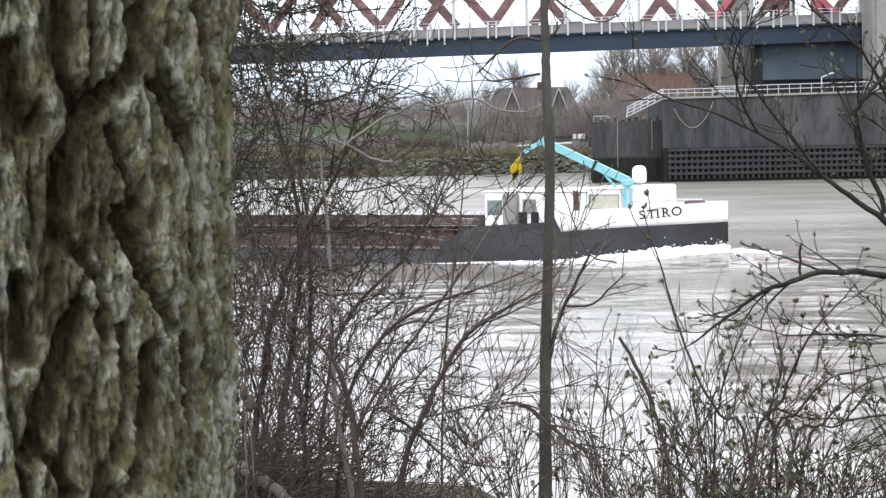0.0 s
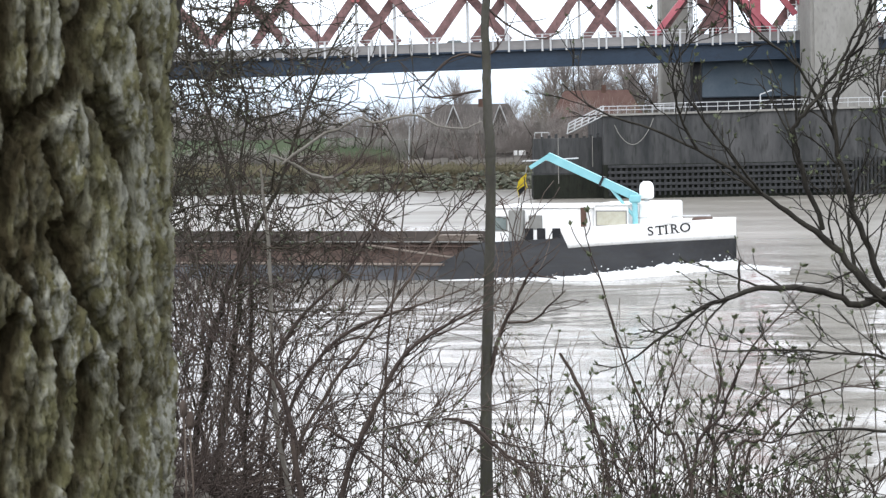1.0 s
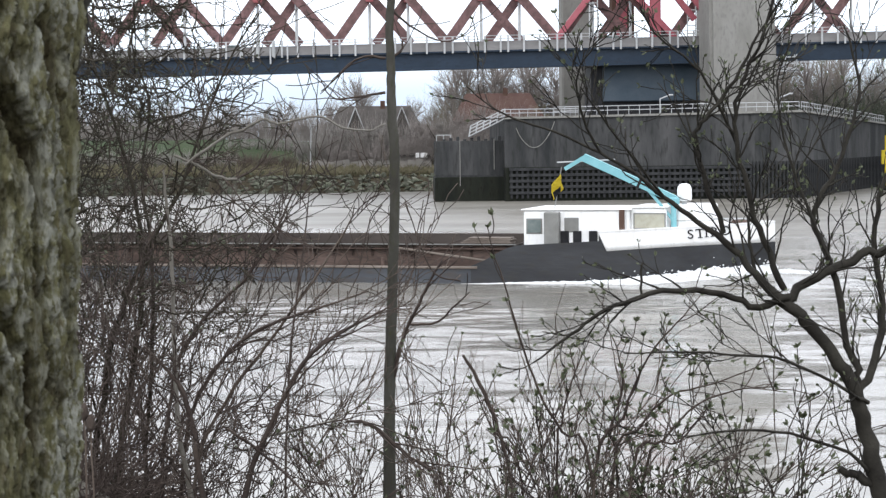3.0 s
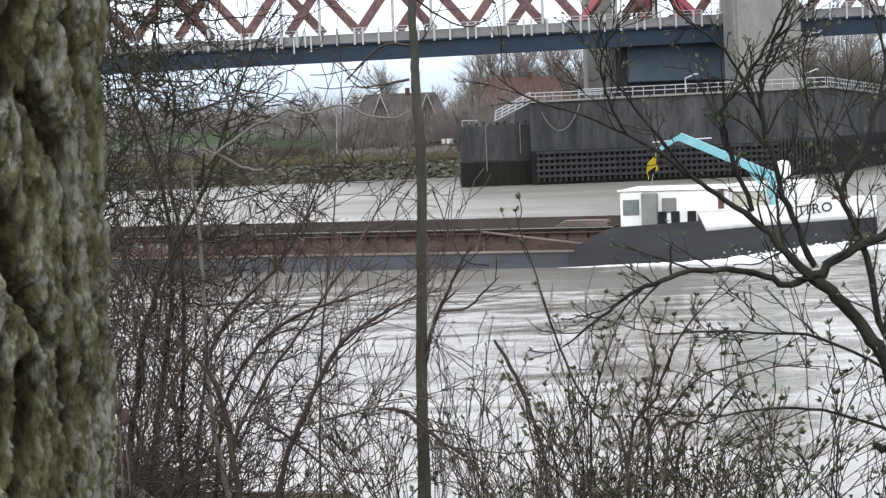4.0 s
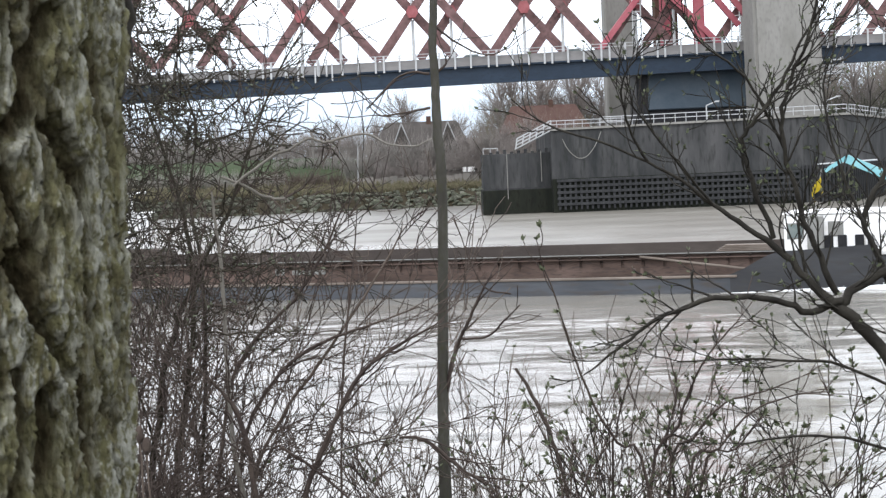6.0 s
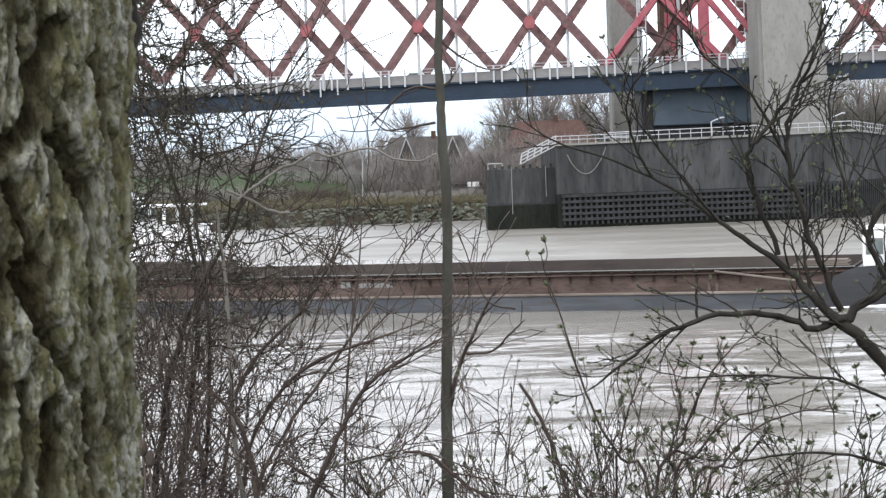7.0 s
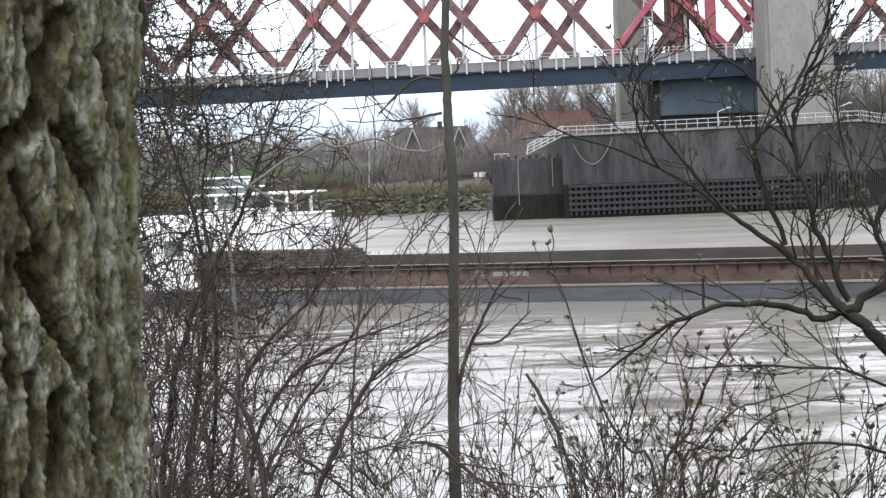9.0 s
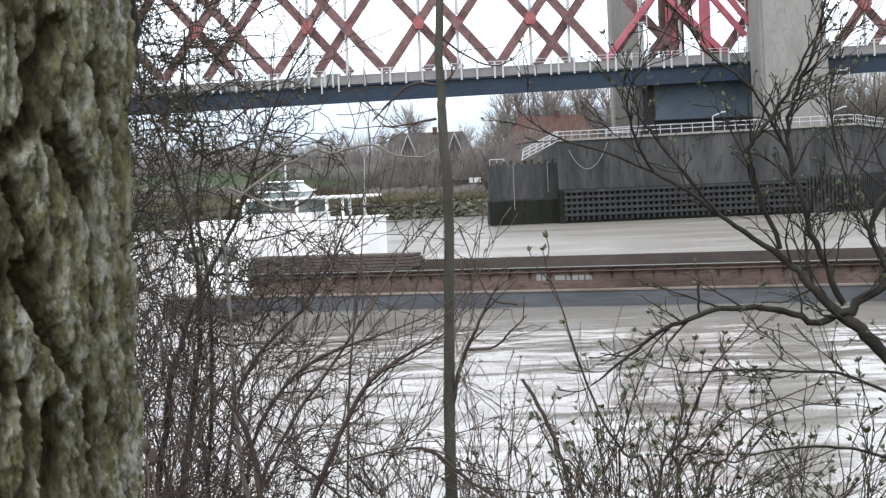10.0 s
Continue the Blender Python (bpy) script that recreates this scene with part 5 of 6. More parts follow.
def knots(pts, radii, rng, amount=0.10, jit=0.25):
    """Small swellings and kinks along a stem."""
    pts = [p + Vector((rng.gauss(0, jit), rng.gauss(0, jit), rng.gauss(0, jit))) * r for p, r in zip(pts, radii)]
    return pts, [r * (1 + amount * max(0, rng.gauss(0, 0.5))) for r in radii]


def named_branch(name, ctrl, material, parent, rng, sides=8, twigs=None, every=0.5, length=0.3, depth=1, kids=(3,), angle=0.7, lift=0.05, label="", tips=None, jit=0.25):
    pts, radii = curve_points(ctrl)
    pts, radii = knots(pts, radii, rng, 0.10, jit)
    acc = Tubes(0.0016)
    acc.tube(pts, radii, sides)
    if twigs is not None:
        for i in range(2, len(pts) - 1):
            if rng.random() < every:
                d = spread(rng, (pts[i + 1] - pts[i]).normalized(), angle * rng.uniform(0.6, 1.2))
                limb(twigs, rng, pts[i], d, length * rng.uniform(0.4, 1.2), min(radii[i] * 0.5, 0.0035), depth, kids, 0.6, 0.14, lift, 0.35, 4, 0.5, tips)
    return acc.mesh(name, material, parent, label)


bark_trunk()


def sapling():
    rng = random.Random(21)
    t = thing("sapling", "slender straight young tree with greenish-grey bark", "sapling")
    tw = Tubes(0.0016)
    named_branch("stem", [(-0.010, 6.00, 8.90, 0.0128), (-0.016, 6.00, 8.778, 0.0134), (-0.028, 6.00, 8.589, 0.0141), (-0.025, 6.00, 8.494, 0.0147), (-0.025, 6.00, 8.399, 0.0153), (-0.023, 6.00, 8.304, 0.0158), (-0.018, 6.00, 8.209, 0.0164), (-0.017, 6.00, 8.113, 0.0168),
                          (-0.018, 6.00, 8.018, 0.0172), (-0.025, 6.00, 7.827, 0.0176), (-0.033, 6.00, 7.635, 0.0181), (-0.041, 6.00, 7.443, 0.0191), (-0.047, 6.00, 7.250, 0.0200), (-0.048, 6.00, 7.093, 0.0214), (-0.056, 6.00, 6.749, 0.0250)], M_SAPLING, t, rng, 12, jit=0.05)
    def side(c):
        named_branch("side_branch", c, M_TWIG, t, rng, 6, tw, 0.35, 0.16, 0, (2,))

    side([(-0.044, 6.00, 8.496, 0.0047), (-0.105, 6.00, 8.502, 0.0039), (-0.153, 6.00, 8.482, 0.0035), (-0.193, 6.00, 8.445, 0.0031), (-0.242, 6.00, 8.400, 0.0024), (-0.260, 6.00, 8.387, 0.0015)])
    side([(-0.043, 6.00, 8.379, 0.0047), (-0.139, 6.00, 8.367, 0.0035), (-0.212, 6.00, 8.361, 0.0028), (-0.252, 6.00, 8.395, 0.0015)])
    side([(-0.042, 6.00, 7.371, 0.0078), (-0.010, 5.98, 7.507, 0.0070), (0.020, 5.96, 7.595, 0.0063), (0.051, 5.94, 7.653, 0.0054), (0.092, 5.92, 7.742, 0.0046), (0.138, 5.90, 7.817, 0.0023)])
    side([(0.021, 6.00, 7.596, 0.0047), (0.116, 5.97, 7.603, 0.0039), (0.174, 5.93, 7.658, 0.0031), (0.228, 5.90, 7.712, 0.0019)])
    side([(-0.025, 6.00, 8.495, 0.0054), (0.010, 6.00, 8.520, 0.0039), (0.017, 6.00, 8.554, 0.0031)])
    side([(0.194, 5.80, 7.756, 0.0030), (0.111, 5.77, 7.783, 0.0026), (0.064, 5.74, 7.879, 0.0021), (0.015, 5.71, 8.029, 0.0017)])
    side([(-0.013, 6.00, 8.650, 0.0047), (0.060, 6.00, 8.590, 0.0031), (0.153, 6.00, 8.549, 0.0024), (0.231, 6.00, 8.580, 0.0019), (0.262, 6.00, 8.648, 0.0015)])
    tw.mesh("twig_spray", M_TWIG, t, kind="stuff")


sapling()


def riverside_tree():
    rng = random.Random(33)
    t = thing("riverside_tree", "small spreading tree with crooked dark branches and first buds", "tree")
    tw, tips = Tubes(0.0015), []
    A = 5.2
    named_branch("trunk", [(1.461, 5.20, 6.981, 0.0310), (1.419, 5.20, 7.160, 0.0275), (1.382, 5.20, 7.298, 0.0240), (1.344, 5.20, 7.447, 0.0212), (1.270, 5.20, 7.572, 0.0185), (1.196, 5.20, 7.671, 0.0178), (1.128, 5.20, 7.728, 0.0165), (1.046, 5.20, 7.808, 0.0111), (0.986, 5.20, 7.882, 0.0099), (0.875, 5.20, 7.970, 0.0076), (0.778, 5.20, 8.036, 0.0064), (0.688, 5.20, 8.113, 0.0052), (0.589, 5.20, 8.171, 0.0041), (0.457, 5.20, 8.235, 0.0035), (0.333, 5.20, 8.277, 0.0029), (0.259, 5.20, 8.319, 0.0023), (0.197, 5.20, 8.372, 0.0015)], M_BRANCH, t, rng, 10, tw, 0.35, 0.25, 1, (3,), tips=tips)
    def branch(line, ev, thick=1.3):
        c = [(x, y, z, r * thick) for x, y, z, r in line]
        named_branch("branch", c, M_BRANCH, t, rng, 7, tw, ev * 1.45, 0.21, 1, (4,), tips=tips, jit=0.4)

    branch([(1.139, 5.20, 7.745, 0.0117), (1.057, 5.19, 7.717, 0.0105), (0.943, 5.17, 7.756, 0.0093), (0.795, 5.16, 7.766, 0.0081), (0.697, 5.15, 7.752, 0.0075), (0.604, 5.14, 7.721, 0.0063), (0.529, 5.12, 7.677, 0.0051), (0.453, 5.11, 7.621, 0.0040), (0.381, 5.10, 7.570, 0.0023)], 0.3, 1.0)
    branch([(1.128, 5.20, 7.728, 0.0117), (1.228, 5.22, 7.797, 0.0111), (1.336, 5.25, 7.846, 0.0106), (1.458, 5.28, 7.876, 0.0101), (1.622, 5.30, 7.901, 0.0095)], 0.5)
    branch([(1.135, 5.20, 7.759, 0.0076), (1.069, 5.19, 7.907, 0.0069), (1.019, 5.17, 8.042, 0.0063), (0.983, 5.16, 8.188, 0.0052), (0.977, 5.14, 8.311, 0.0046), (1.016, 5.13, 8.424, 0.0040), (1.054, 5.11, 8.520, 0.0034), (1.087, 5.10, 8.648, 0.0028)], 0.6)
    branch([(0.948, 5.20, 7.931, 0.0058), (0.889, 5.18, 8.105, 0.0058), (0.865, 5.17, 8.225, 0.0052), (0.903, 5.15, 8.285, 0.0046), (0.972, 5.13, 8.381, 0.0040), (1.041, 5.12, 8.511, 0.0028), (1.116, 5.10, 8.631, 0.0023)], 0.6)
    branch([(1.358, 5.20, 7.474, 0.0105), (1.331, 5.23, 7.592, 0.0082), (1.281, 5.26, 7.840, 0.0077), (1.235, 5.29, 7.962, 0.0065), (1.295, 5.31, 8.086, 0.0059), (1.358, 5.34, 8.222, 0.0048), (1.396, 5.37, 8.380, 0.0036), (1.355, 5.40, 8.553, 0.0024)], 0.7)
    branch([(1.344, 5.20, 7.447, 0.0105), (1.415, 5.24, 7.552, 0.0094), (1.446, 5.28, 7.717, 0.0077), (1.430, 5.32, 7.902, 0.0065), (1.470, 5.36, 8.072, 0.0054), (1.546, 5.40, 8.294, 0.0042)], 0.6)
    branch([(0.992, 5.20, 8.188, 0.0041), (0.929, 5.15, 8.311, 0.0034), (0.847, 5.10, 8.424, 0.0028), (0.735, 5.05, 8.503, 0.0022), (0.680, 5.00, 8.579, 0.0017)], 0.5)
    branch([(0.589, 5.20, 8.171, 0.0035), (0.535, 5.15, 8.274, 0.0029), (0.511, 5.10, 8.379, 0.0023), (0.541, 5.05, 8.457, 0.0017), (0.608, 5.00, 8.517, 0.0011)], 0.6)
    branch([(0.778, 5.20, 8.036, 0.0035), (0.680, 5.13, 8.150, 0.0029), (0.575, 5.07, 8.281, 0.0023), (0.512, 5.00, 8.359, 0.0017)], 0.4)
    branch([(1.268, 5.20, 7.844, 0.0041), (1.194, 5.22, 8.027, 0.0035), (1.141, 5.25, 8.211, 0.0029), (1.129, 5.28, 8.379, 0.0023), (1.177, 5.30, 8.514, 0.0018)], 0.5)
    branch([(1.375, 5.20, 7.423, 0.0052), (1.309, 5.16, 7.466, 0.0040), (1.128, 5.12, 7.559, 0.0034), (0.975, 5.08, 7.584, 0.0028), (0.787, 5.04, 7.604, 0.0022), (0.628, 5.00, 7.604, 0.0011)], 0.5)
    branch([(1.401, 5.20, 7.203, 0.0058), (1.307, 5.15, 7.282, 0.0040), (1.124, 5.10, 7.350, 0.0034), (0.959, 5.05, 7.372, 0.0028), (0.804, 5.00, 7.363, 0.0017)], 0.4)
    branch([(1.046, 5.20, 7.808, 0.0046), (1.033, 5.24, 7.911, 0.0035), (1.054, 5.28, 8.010, 0.0029), (1.165, 5.32, 8.076, 0.0024), (1.259, 5.36, 8.194, 0.0018), (1.338, 5.40, 8.348, 0.0012)], 0.5)
    branch([(0.707, 5.20, 7.750, 0.0029), (0.707, 5.20, 7.834, 0.0029), (0.716, 5.20, 7.847, 0.0017)], 0.0)
    branch([(1.419, 5.20, 7.160, 0.0128), (1.358, 5.20, 7.203, 0.0105), (1.299, 5.20, 7.224, 0.0082)], 0.0)
    tw.mesh("twig_spray", M_BRANCH, t, kind="stuff")
    buds = Tubes()
    for p, d in tips:
        for _ in range(rng.randint(1, 4)):
            buds.leaf(p, spread(rng, d, 0.5), rng.uniform(0.010, 0.020), rng)
    buds.mesh("bud_spray", M_BUD, t, "small green buds", kind="stuff")


riverside_tree()


def shrub(name, label, seed, stems, twig_mat, leaf=0.0, leaf_density=0, length=(1.0, 1.6), kids=(4, 4), r=0.006, lean=(0.0, 0.0), angle=0.45, bend=0.10, lift=0.02, depth=2, group="", shrink=0.5, tail=0.25, floor=0.0016, reach=0.42):
    """Many-stemmed bush: each stem from the ground, with its twigs; optional opening buds."""
    rng = random.Random(seed)
    t = thing(name, label, "shrub", group)
    twigs, tips = Tubes(floor), []
    for x, y in stems:
        acc = Tubes(0.0016)
        z = g_at(x, y) - 0.03
        L = rng.uniform(*length)
        d = Vector((rng.gauss(lean[0], 0.28), rng.gauss(0, 0.18), 1.0 + lean[1])).normalized()
        n = 7
        pts = wander(rng, Vector((x, y, z)), d, L, n, bend, lift)
        rr = r * rng.uniform(0.6, 1.25)
        acc.tube(pts, [rr * (1 - 0.75 * i / n) for i in range(n + 1)], 6)
        acc.mesh("stem", twig_mat, t)
        for k in range(kids[0] + 3):
            s = rng.uniform(tail, 1.0)
            i = min(n - 1, int(s * n))
            q = pts[i].lerp(pts[i + 1], s * n - i)
            dd = spread(rng, (pts[i + 1] - pts[i]).normalized(), angle * rng.uniform(0.5, 1.4))
            limb(twigs, rng, q, dd, L * reach * rng.uniform(0.5, 1.1), rr * (0.55 - 0.25 * s), depth - 1, kids[1:] or (3,), angle, bend * 1.3, lift, 0.35, 4, shrink, tips, tail)
        tips.append((pts[-1], d))
    twigs.mesh("twig_spray", twig_mat, t, kind="stuff")
    if leaf:
        lv = Tubes()
        for p, d in tips:
            if rng.random() < leaf_density:
                for _ in range(rng.randint(4, 7)):
                    lv.leaf(p, spread(rng, d, rng.uniform(0.2, 1.0)), leaf * rng.uniform(0.6, 1.3), rng)
                if rng.random() < 0.6:
                    q = p - d * rng.uniform(0.03, 0.07)
                    for _ in range(2):
                        lv.leaf(q, spread(rng, d, 0.9), leaf * rng.uniform(0.5, 1.0), rng)
        lv.mesh("foliage", M_BUD, t, "freshly opening green leaves", kind="stuff")
    return t


def thicket():
    rng = random.Random(40)

    def row(n, x0, x1, y0, y1):
        return [(rng.uniform(x0, x1), rng.uniform(y0, y1)) for _ in range(n)]

    # bare tangle beside the old trunk
    shrub("hawthorn", "dense tangled leafless hawthorn with olive twigs", 41, row(8, -1.3, -0.88, 5.6, 7.4), M_TWIGOLIVE, length=(1.2, 2.4), kids=(5, 4, 3), r=0.006, lean=(0.02, 0.2), angle=0.8, bend=0.2, lift=0.0, depth=3, shrink=0.55)
    shrub("willow_shrub", "leafless willow shrub with reddish-brown shoots", 42, row(16, -1.35, -0.72, 6.0, 7.4), M_TWIGRED, length=(0.8, 1.5), kids=(3, 2, 1), r=0.0044, lean=(0.36, 0.0), angle=0.36, bend=0.10, lift=0.035, depth=3)
    shrub("willow_shrub", "leafless brown shrub with long upright shoots", 43, row(10, -1.15, -0.62, 5.4, 6.6), M_TWIG, length=(0.7, 1.4), kids=(3, 2, 1), r=0.0042, lean=(0.26, 0.0), angle=0.4, bend=0.11, lift=0.035, depth=3)
    shrub("bramble", "low dense tangle of bare brown bramble canes", 44, row(33, -1.3, -0.74, 5.2, 6.2), M_TWIG, length=(0.6, 1.35), kids=(5, 3, 2), r=0.0034, lean=(0.1, 0.0), angle=0.75, bend=0.2, lift=0.0, depth=3, shrink=0.55)
    shrub("low_brush", "thin upright brown shoots at the top of the bank", 45, row(46, 0.0, 0.9, 5.5, 6.4), M_TWIG, 0.010, 0.25, (0.95, 1.5), (2, 2), 0.0028, (0.06, 0.0), 0.35, 0.09, 0.03, 2, tail=0.5, floor=0.0014, reach=0.28)
    # budding shrubs before the water
    shrub("elder_shrub", "low shrub with freshly opening green leaf buds", 51, row(15, 0.32, 1.0, 5.8, 6.4), M_TWIG, 0.024, 0.98, (1.1, 1.6), (4, 3), 0.0062, (0.14, 0.0), 0.5, 0.10, 0.0, 2, tail=0.62, floor=0.0020, reach=0.3)
    shrub("elder_shrub", "low shrub with reddish shoots and opening leaf buds", 52, row(14, 0.1, 0.9, 6.0, 6.8), M_TWIGRED, 0.019, 0.7, (1.05, 1.45), (3, 2), 0.0042, (0.06, 0.0), 0.5, 0.11, 0.01, 2, tail=0.6, floor=0.0017, reach=0.3)
    shrub("elder_shrub", "thin spreading shrub with small grey-green buds", 55, row(13, 0.95, 1.55, 5.7, 6.3), M_BRANCH, 0.023, 0.98, (1.0, 1.45), (4, 3), 0.006, (0.05, 0.0), 0.6, 0.12, 0.0, 2, tail=0.6, floor=0.0020, reach=0.3)
    shrub("low_brush", "thin bare brush at the top of the bank", 53, row(26, 0.95, 1.9, 6.0, 7.2), M_TWIG, 0.012, 0.15, (0.9, 1.3), (2, 2), 0.003, (0.05, 0.0), 0.35, 0.07, 0.03, 2, tail=0.6, floor=0.0014, reach=0.25)
    shrub("low_brush", "thin bare brush beside the sapling", 54, row(36, 0.0, 0.85, 5.6, 6.8), M_TWIGRED, 0.014, 0.3, (0.95, 1.5), (2, 2), 0.003, (0.05, 0.0), 0.4, 0.09, 0.03, 2, tail=0.55, floor=0.0014, reach=0.25)
    shrub("elder_shrub", "low twiggy shrub with small opening buds", 56, row(11, 0.0, 0.62, 5.6, 6.2), M_TWIG, 0.020, 0.85, (0.8, 1.2), (4, 3), 0.0050, (0.08, 0.0), 0.5, 0.11, 0.01, 2, tail=0.5, floor=0.0020, reach=0.32)
    # named limbs of the thicket
    t = thing("willow_tree", "young multi-stemmed willow with pale dead stem", "tree")
    tw = Tubes(0.0016)
    def stem(c, m, twigs=tw):
        named_branch("limb", c, m, t, rng, 8, twigs, 0.42, 0.30, 1, (4,), 0.5, 0.05)

    stem([(-0.657, 5.60, 6.962, 0.0093), (-0.677, 5.60, 7.104, 0.0087), (-0.711, 5.60, 7.327, 0.0080), (-0.719, 5.60, 7.616, 0.0073), (-0.723, 5.60, 7.903, 0.0061), (-0.737, 5.60, 8.064, 0.0046), (-0.741, 5.60, 8.136, 0.0027)], M_TWIGPALE)
    stem([(-0.618, 5.50, 6.983, 0.0105), (-0.629, 5.50, 7.123, 0.0098), (-0.647, 5.50, 7.305, 0.0092), (-0.685, 5.50, 7.449, 0.0079), (-0.743, 5.50, 7.531, 0.0045), (-0.801, 5.50, 7.595, 0.0026)], M_TWIG)
    stem([(-0.514, 5.50, 6.943, 0.0104), (-0.493, 5.49, 7.120, 0.0095), (-0.444, 5.47, 7.274, 0.0085), (-0.376, 5.46, 7.406, 0.0076), (-0.327, 5.45, 7.503, 0.0068), (-0.263, 5.44, 7.580, 0.0056), (-0.190, 5.43, 7.631, 0.0052), (-0.093, 5.41, 7.681, 0.0033), (-0.031, 5.40, 7.714, 0.0019)], M_TWIG)
    stem([(-0.385, 5.60, 6.896, 0.0046), (-0.372, 5.60, 7.241, 0.0040), (-0.354, 5.60, 7.529, 0.0040), (-0.327, 5.60, 7.744, 0.0034), (-0.301, 5.60, 7.922, 0.0027), (-0.285, 5.60, 8.064, 0.0013)], M_TWIG)
    stem([(-0.747, 5.80, 6.882, 0.0074), (-0.716, 5.77, 7.188, 0.0068), (-0.671, 5.74, 7.377, 0.0062), (-0.589, 5.71, 7.506, 0.0062), (-0.491, 5.69, 7.597, 0.0054), (-0.378, 5.66, 7.650, 0.0047), (-0.248, 5.63, 7.693, 0.0034), (-0.102, 5.60, 7.744, 0.0020)], M_TWIG)
    stem([(-0.808, 5.80, 6.885, 0.0070), (-0.777, 5.79, 7.262, 0.0064), (-0.723, 5.77, 7.523, 0.0059), (-0.622, 5.76, 7.669, 0.0055), (-0.506, 5.74, 7.776, 0.0047), (-0.407, 5.73, 7.919, 0.0041), (-0.346, 5.71, 8.045, 0.0027), (-0.277, 5.70, 8.152, 0.0020)], M_TWIG)
    stem([(-0.710, 5.80, 6.881, 0.0068), (-0.684, 5.77, 7.074, 0.0064), (-0.649, 5.74, 7.246, 0.0058), (-0.537, 5.71, 7.431, 0.0055), (-0.399, 5.69, 7.612, 0.0047), (-0.282, 5.66, 7.773, 0.0040), (-0.165, 5.63, 7.951, 0.0027), (-0.144, 5.60, 8.014, 0.0013)], M_TWIGRED)
    stem([(-0.648, 5.40, 8.152, 0.0039), (-0.525, 5.41, 8.238, 0.0045), (-0.474, 5.42, 8.254, 0.0039), (-0.413, 5.43, 8.286, 0.0039), (-0.371, 5.44, 8.272, 0.0039), (-0.320, 5.45, 8.282, 0.0039), (-0.268, 5.46, 8.292, 0.0033), (-0.225, 5.47, 8.287, 0.0033), (-0.174, 5.48, 8.259, 0.0030), (-0.097, 5.49, 8.249, 0.0026), (-0.040, 5.50, 8.270, 0.0019)], M_TWIGPALE, None)
    stem([(-0.694, 5.50, 8.179, 0.0040), (-0.626, 5.50, 8.150, 0.0046), (-0.566, 5.50, 8.113, 0.0048), (-0.505, 5.50, 8.102, 0.0044), (-0.488, 5.50, 8.092, 0.0033)], M_TWIGPALE)
    stem([(-0.558, 5.50, 7.337, 0.0045), (-0.453, 5.47, 7.267, 0.0045), (-0.349, 5.43, 7.181, 0.0039), (-0.264, 5.40, 7.096, 0.0033)], M_TWIG)
    stem([(-0.418, 5.50, 7.305, 0.0045), (-0.310, 5.47, 7.329, 0.0039), (-0.202, 5.43, 7.365, 0.0026), (-0.165, 5.40, 7.398, 0.0013)], M_TWIGPALE)
    stem([(-0.175, 5.40, 7.362, 0.0039), (-0.115, 5.40, 7.356, 0.0052), (-0.064, 5.40, 7.324, 0.0058), (0.003, 5.40, 7.261, 0.0058), (0.087, 5.40, 7.205, 0.0052)], M_TWIG)
    stem([(0.205, 5.90, 7.498, 0.0053), (0.249, 5.90, 7.421, 0.0064), (0.284, 5.90, 7.343, 0.0069), (0.318, 5.90, 7.256, 0.0064), (0.359, 5.90, 7.064, 0.0057), (0.368, 5.90, 6.795, 0.0057)], M_TWIG)
    stem([(-1.045, 6.30, 6.758, 0.0121), (-1.004, 6.29, 7.147, 0.0112), (-0.950, 6.27, 7.451, 0.0102), (-0.910, 6.26, 7.752, 0.0088), (-0.920, 6.24, 7.993, 0.0073), (-0.963, 6.23, 8.193, 0.0060), (-1.029, 6.21, 8.413, 0.0050), (-1.087, 6.20, 8.591, 0.0036)], M_TWIGOLIVE)
    stem([(-1.165, 6.40, 6.739, 0.0141), (-1.091, 6.37, 7.218, 0.0127), (-1.023, 6.34, 7.547, 0.0113), (-0.915, 6.31, 7.809, 0.0084), (-0.779, 6.29, 8.046, 0.0065), (-0.685, 6.26, 8.281, 0.0047), (-0.593, 6.23, 8.494, 0.0037), (-0.485, 6.20, 8.664, 0.0024)], M_TWIGOLIVE)
    stem([(-0.938, 6.40, 6.730, 0.0085), (-0.925, 6.37, 7.129, 0.0080), (-0.889, 6.34, 7.501, 0.0070), (-0.883, 6.31, 7.848, 0.0061), (-0.912, 6.29, 8.111, 0.0051), (-0.871, 6.26, 8.348, 0.0042), (-0.925, 6.23, 8.566, 0.0032), (-0.881, 6.20, 8.777, 0.0024)], M_TWIGOLIVE)
    tw.mesh("twig_spray", M_TWIG, t, kind="stuff")
    # crown of hooked twigs above the tangle
    crown, ends = Tubes(0.0017), []
    for _ in range(225):
        x = -1.2 + 0.66 * rng.random() ** 1.6
        p = Vector((x, 6.0, rng.uniform(7.65, 8.95)))
        p = Vector((0, 0, EYE)) + (p - Vector((0, 0, EYE))) * (rng.uniform(5.3, 7.2) / 6.0)
        limb(crown, rng, p, Vector((rng.gauss(0.1, 0.7), rng.gauss(0, 0.5), rng.gauss(0.0, 0.6))), rng.uniform(0.12, 0.36), 0.0031, 2, (4, 3), 0.8, 0.24, 0.0, 0.4, 4, 0.5, ends)
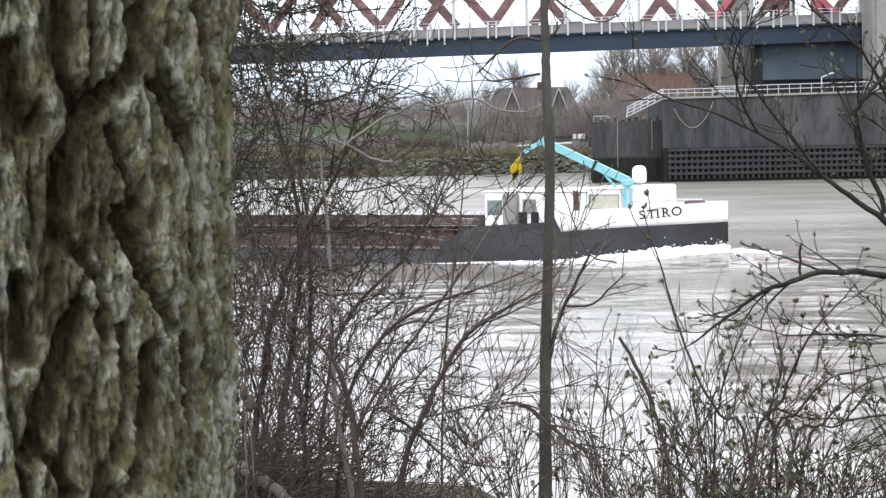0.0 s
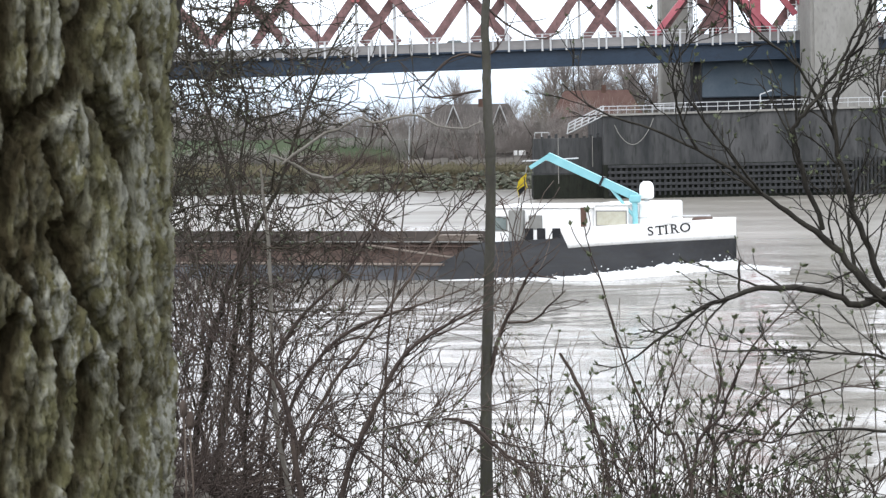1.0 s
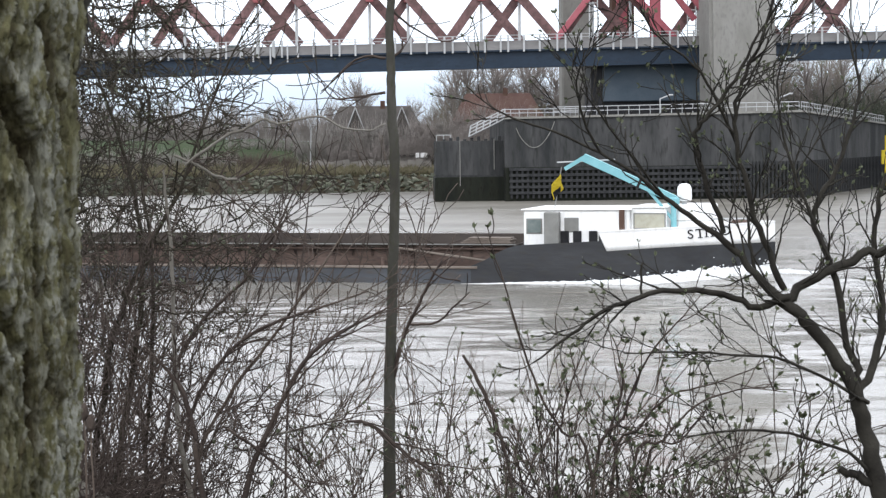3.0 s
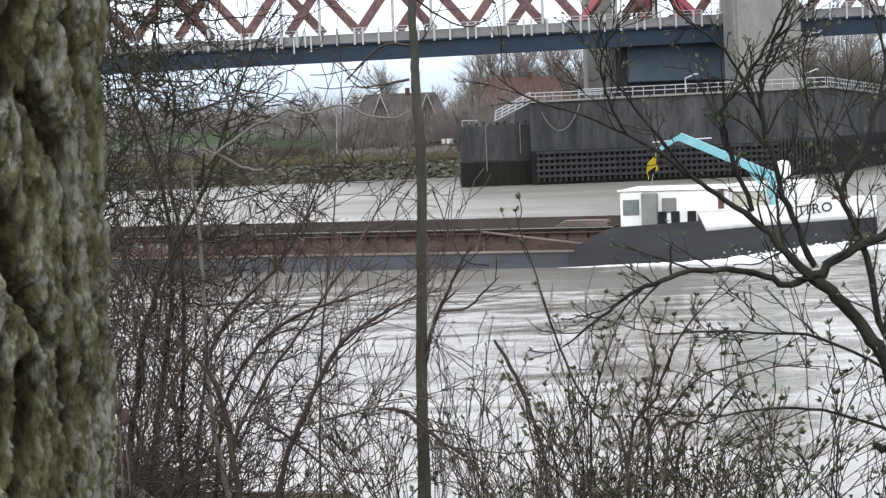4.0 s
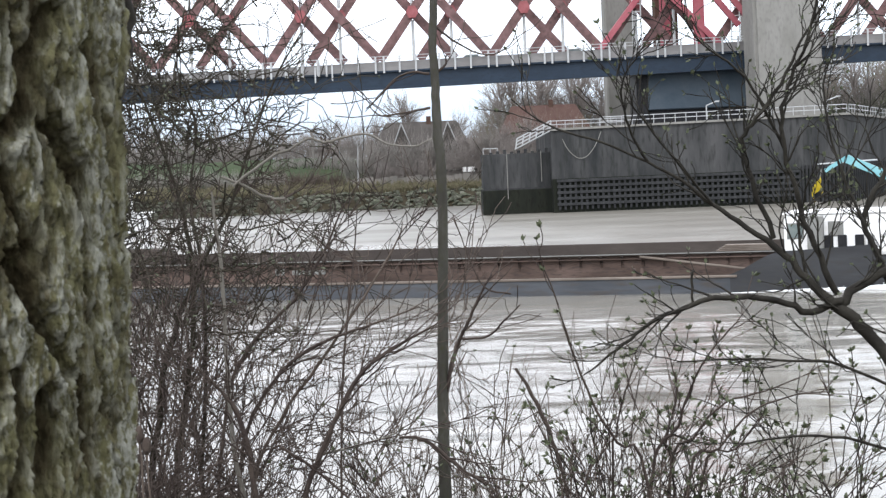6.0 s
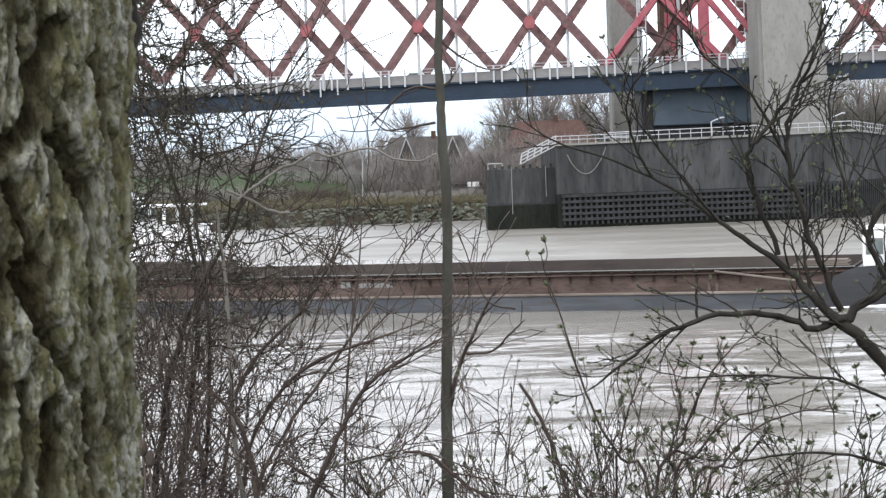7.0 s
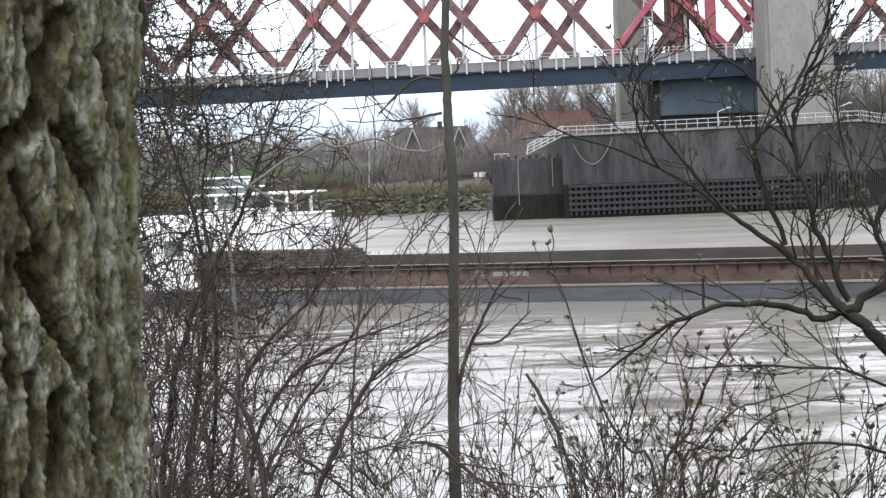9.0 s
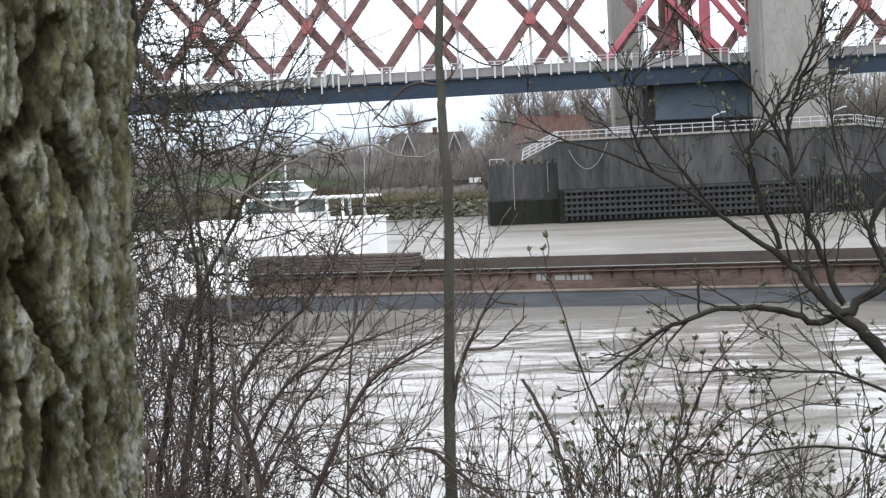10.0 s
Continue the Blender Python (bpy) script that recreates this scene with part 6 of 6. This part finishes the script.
    for _ in range(28):
        p = Vector((-1.22 + 0.5 * rng.random() ** 1.3, 6.0, rng.uniform(8.36, 8.98)))
        p = Vector((0, 0, EYE)) + (p - Vector((0, 0, EYE))) * (rng.uniform(5.3, 7.2) / 6.0)
        limb(crown, rng, p, Vector((rng.gauss(0.2, 0.7), rng.gauss(0, 0.5), rng.gauss(0.0, 0.5))), rng.uniform(0.15, 0.4), 0.0034, 2, (4, 3), 0.8, 0.24, 0.0, 0.4, 4, 0.5, ends)
    crown.mesh("hooked_spray", M_TWIGOLIVE, t, kind="stuff")
    leaflets = Tubes()
    for p, d in ends:
        if rng.random() < 0.5:
            for _ in range(rng.randint(1, 3)):
                leaflets.leaf(p, spread(rng, d, rng.uniform(0.2, 1.2)), rng.uniform(0.008, 0.017), rng)
    leaflets.mesh("foliage", M_LEAFLET, t, "sparse small olive leaflets", kind="stuff")


thicket()


def arching_elder():
    """A budding shrub whose long shoots arch out over the water."""
    rng = random.Random(71)
    t = thing("elder_shrub", "arching budding shrub with long brown shoots and grey-green leaf tufts", "shrub")
    tw, tips = Tubes(0.0017), []
    def shoot(c):
        named_branch("stem", c, M_TWIG, t, rng, 7, tw, 0.55, 0.16, 0, (2,), 0.75, 0.05, tips=tips, jit=0.5)
        tips.append((Vector(c[-1][:3]), (Vector(c[-1][:3]) - Vector(c[-2][:3])).normalized()))

    shoot([(0.603, 5.97, 5.780, 0.0070), (0.648, 5.95, 7.053, 0.0058), (0.737, 5.92, 7.281, 0.0047), (0.824, 5.89, 7.490, 0.0037), (0.917, 5.86, 7.603, 0.0026), (0.989, 5.83, 7.696, 0.0016)])
    shoot([(0.667, 6.02, 5.780, 0.0067), (0.711, 6.00, 7.042, 0.0056), (0.799, 5.97, 7.233, 0.0046), (0.903, 5.94, 7.348, 0.0036), (1.031, 5.91, 7.385, 0.0026), (1.178, 5.88, 7.444, 0.0016)])
    shoot([(0.713, 5.92, 5.780, 0.0062), (0.765, 5.90, 7.058, 0.0052), (0.869, 5.87, 7.208, 0.0043), (0.980, 5.84, 7.331, 0.0034), (1.125, 5.81, 7.386, 0.0025), (1.248, 5.78, 7.379, 0.0016)])
    shoot([(0.678, 5.87, 5.780, 0.0067), (0.628, 5.85, 7.073, 0.0056), (0.528, 5.82, 7.248, 0.0049), (0.446, 5.79, 7.395, 0.0042), (0.386, 5.76, 7.568, 0.0035), (0.343, 5.73, 7.720, 0.0028), (0.297, 5.70, 7.860, 0.0021), (0.280, 5.67, 7.935, 0.0014)])
    shoot([(0.760, 6.07, 5.780, 0.0054), (0.823, 6.05, 7.028, 0.0045), (0.949, 6.02, 7.180, 0.0032), (1.043, 5.99, 7.297, 0.0018)])
    shoot([(0.515, 6.12, 5.780, 0.0054), (0.528, 6.10, 7.030, 0.0045), (0.552, 6.07, 7.265, 0.0035), (0.593, 6.04, 7.424, 0.0026), (0.642, 6.01, 7.541, 0.0016)])
    shoot([(0.462, 6.12, 5.780, 0.0048), (0.411, 6.10, 7.034, 0.0040), (0.308, 6.07, 7.216, 0.0028), (0.235, 6.04, 7.398, 0.0016)])
    shoot([(0.762, 6.17, 5.780, 0.0054), (0.748, 6.15, 7.012, 0.0045), (0.721, 6.12, 7.192, 0.0037), (0.762, 6.09, 7.372, 0.0029), (0.725, 6.06, 7.533, 0.0022), (0.656, 6.03, 7.616, 0.0014)])
    tw.mesh("twig_spray", M_TWIG, t, kind="stuff")
    lv = Tubes()
    for p, d in tips:
        for _ in range(rng.randint(4, 7)):
            lv.leaf(p, spread(rng, d, rng.uniform(0.2, 1.1)), 0.024 * rng.uniform(0.6, 1.25), rng)
    lv.mesh("foliage", M_BUD, t, "freshly opening green leaves", kind="stuff")


arching_elder()


def litter():
    """Dead sticks and dry stalks heaped at the foot of the thicket."""
    rng = random.Random(60)
    acc = Tubes(0.0016)
    for _ in range(2200):
        x, y = rng.uniform(-1.6, -0.45), rng.uniform(5.0, 7.8)
        p = Vector((x, y, g_at(x, y) + rng.uniform(0.0, 0.22) * float(smooth(0.1, -0.8, np.float64(x)))))
        limb(acc, rng, p, Vector((rng.gauss(0.3, 1), rng.gauss(0, 0.6), rng.gauss(0.1, 0.25))), rng.uniform(0.15, 0.5), rng.uniform(0.0012, 0.004), 0, (1,), 0.5, 0.12, 0.0, 0.5, 4)
    tagged(acc.mesh("dead_sticks", M_TWIG, None, "heap of dry sticks on the bank", "stuff"), category="sticks")
    log = thing("fallen_branch", "pale fallen branch lying at the bank's edge", "branch")
    named_branch("wood", [(-1.080, 5.60, 7.143, 0.0214), (-0.988, 5.53, 7.134, 0.0211), (-0.900, 5.47, 7.090, 0.0191), (-0.806, 5.40, 7.030, 0.0172)], M_TWIGPALE, log, rng, 8)
    tz = thing("teasel", "dried brown teasel heads on stalks", "plant")
    for c, h in (([(-0.953, 5.30, 7.041, 0.0034), (-0.950, 5.30, 7.282, 0.0034), (-0.953, 5.30, 7.419, 0.0025)], 0), ([(-0.924, 5.30, 7.040, 0.0034), (-0.933, 5.30, 7.281, 0.0034), (-0.933, 5.30, 7.384, 0.0025)], 1)):
        o = named_branch("stalk", c, M_TWIGRED, tz, rng, 6)
        p = Vector(c[-1][:3])
        bm = bmesh.new()
        bmesh.ops.create_icosphere(bm, subdivisions=2, radius=1, matrix=Matrix.Translation(p) @ Matrix.Diagonal((0.012, 0.012, 0.026, 1)))
        for v in bm.verts:
            v.co += (v.co - p) * 0.25 * rng.random()
        part("seed_head", bm, M_TWIG, tz, "bristly brown head")


litter()


# ---- what moves ----
def motions():
    walk(BARGE, [(t, barge_pose(t)) for t in (0.0, 2.5, 5.0, 7.5, 10.0)])
    for f in FOAM:
        walk(f, [(t, barge_pose(t)) for t in (0.0, 2.5, 5.0, 7.5, 10.0)])
    walk(FLAG, [(t, pose(-3.0, 2.0, 6.5, 0, 18 + 5 * math.sin(t * 2.1), yaw)) for t, yaw in
                ((0.0, 10), (0.5, 35), (1.0, 70), (1.5, 50), (2.0, 20), (2.5, 45), (4.0, 60), (4.5, 65), (5.0, 40), (5.5, 50), (6.0, 60), (8.0, 30), (10.0, 50))])
    for c, x, v in CARS:
        walk(c, [(t, pose(x + v * t, 290, deck_z(x + v * t) + 0.9)) for t in (0.0, 5.0, 10.0)])


motions()
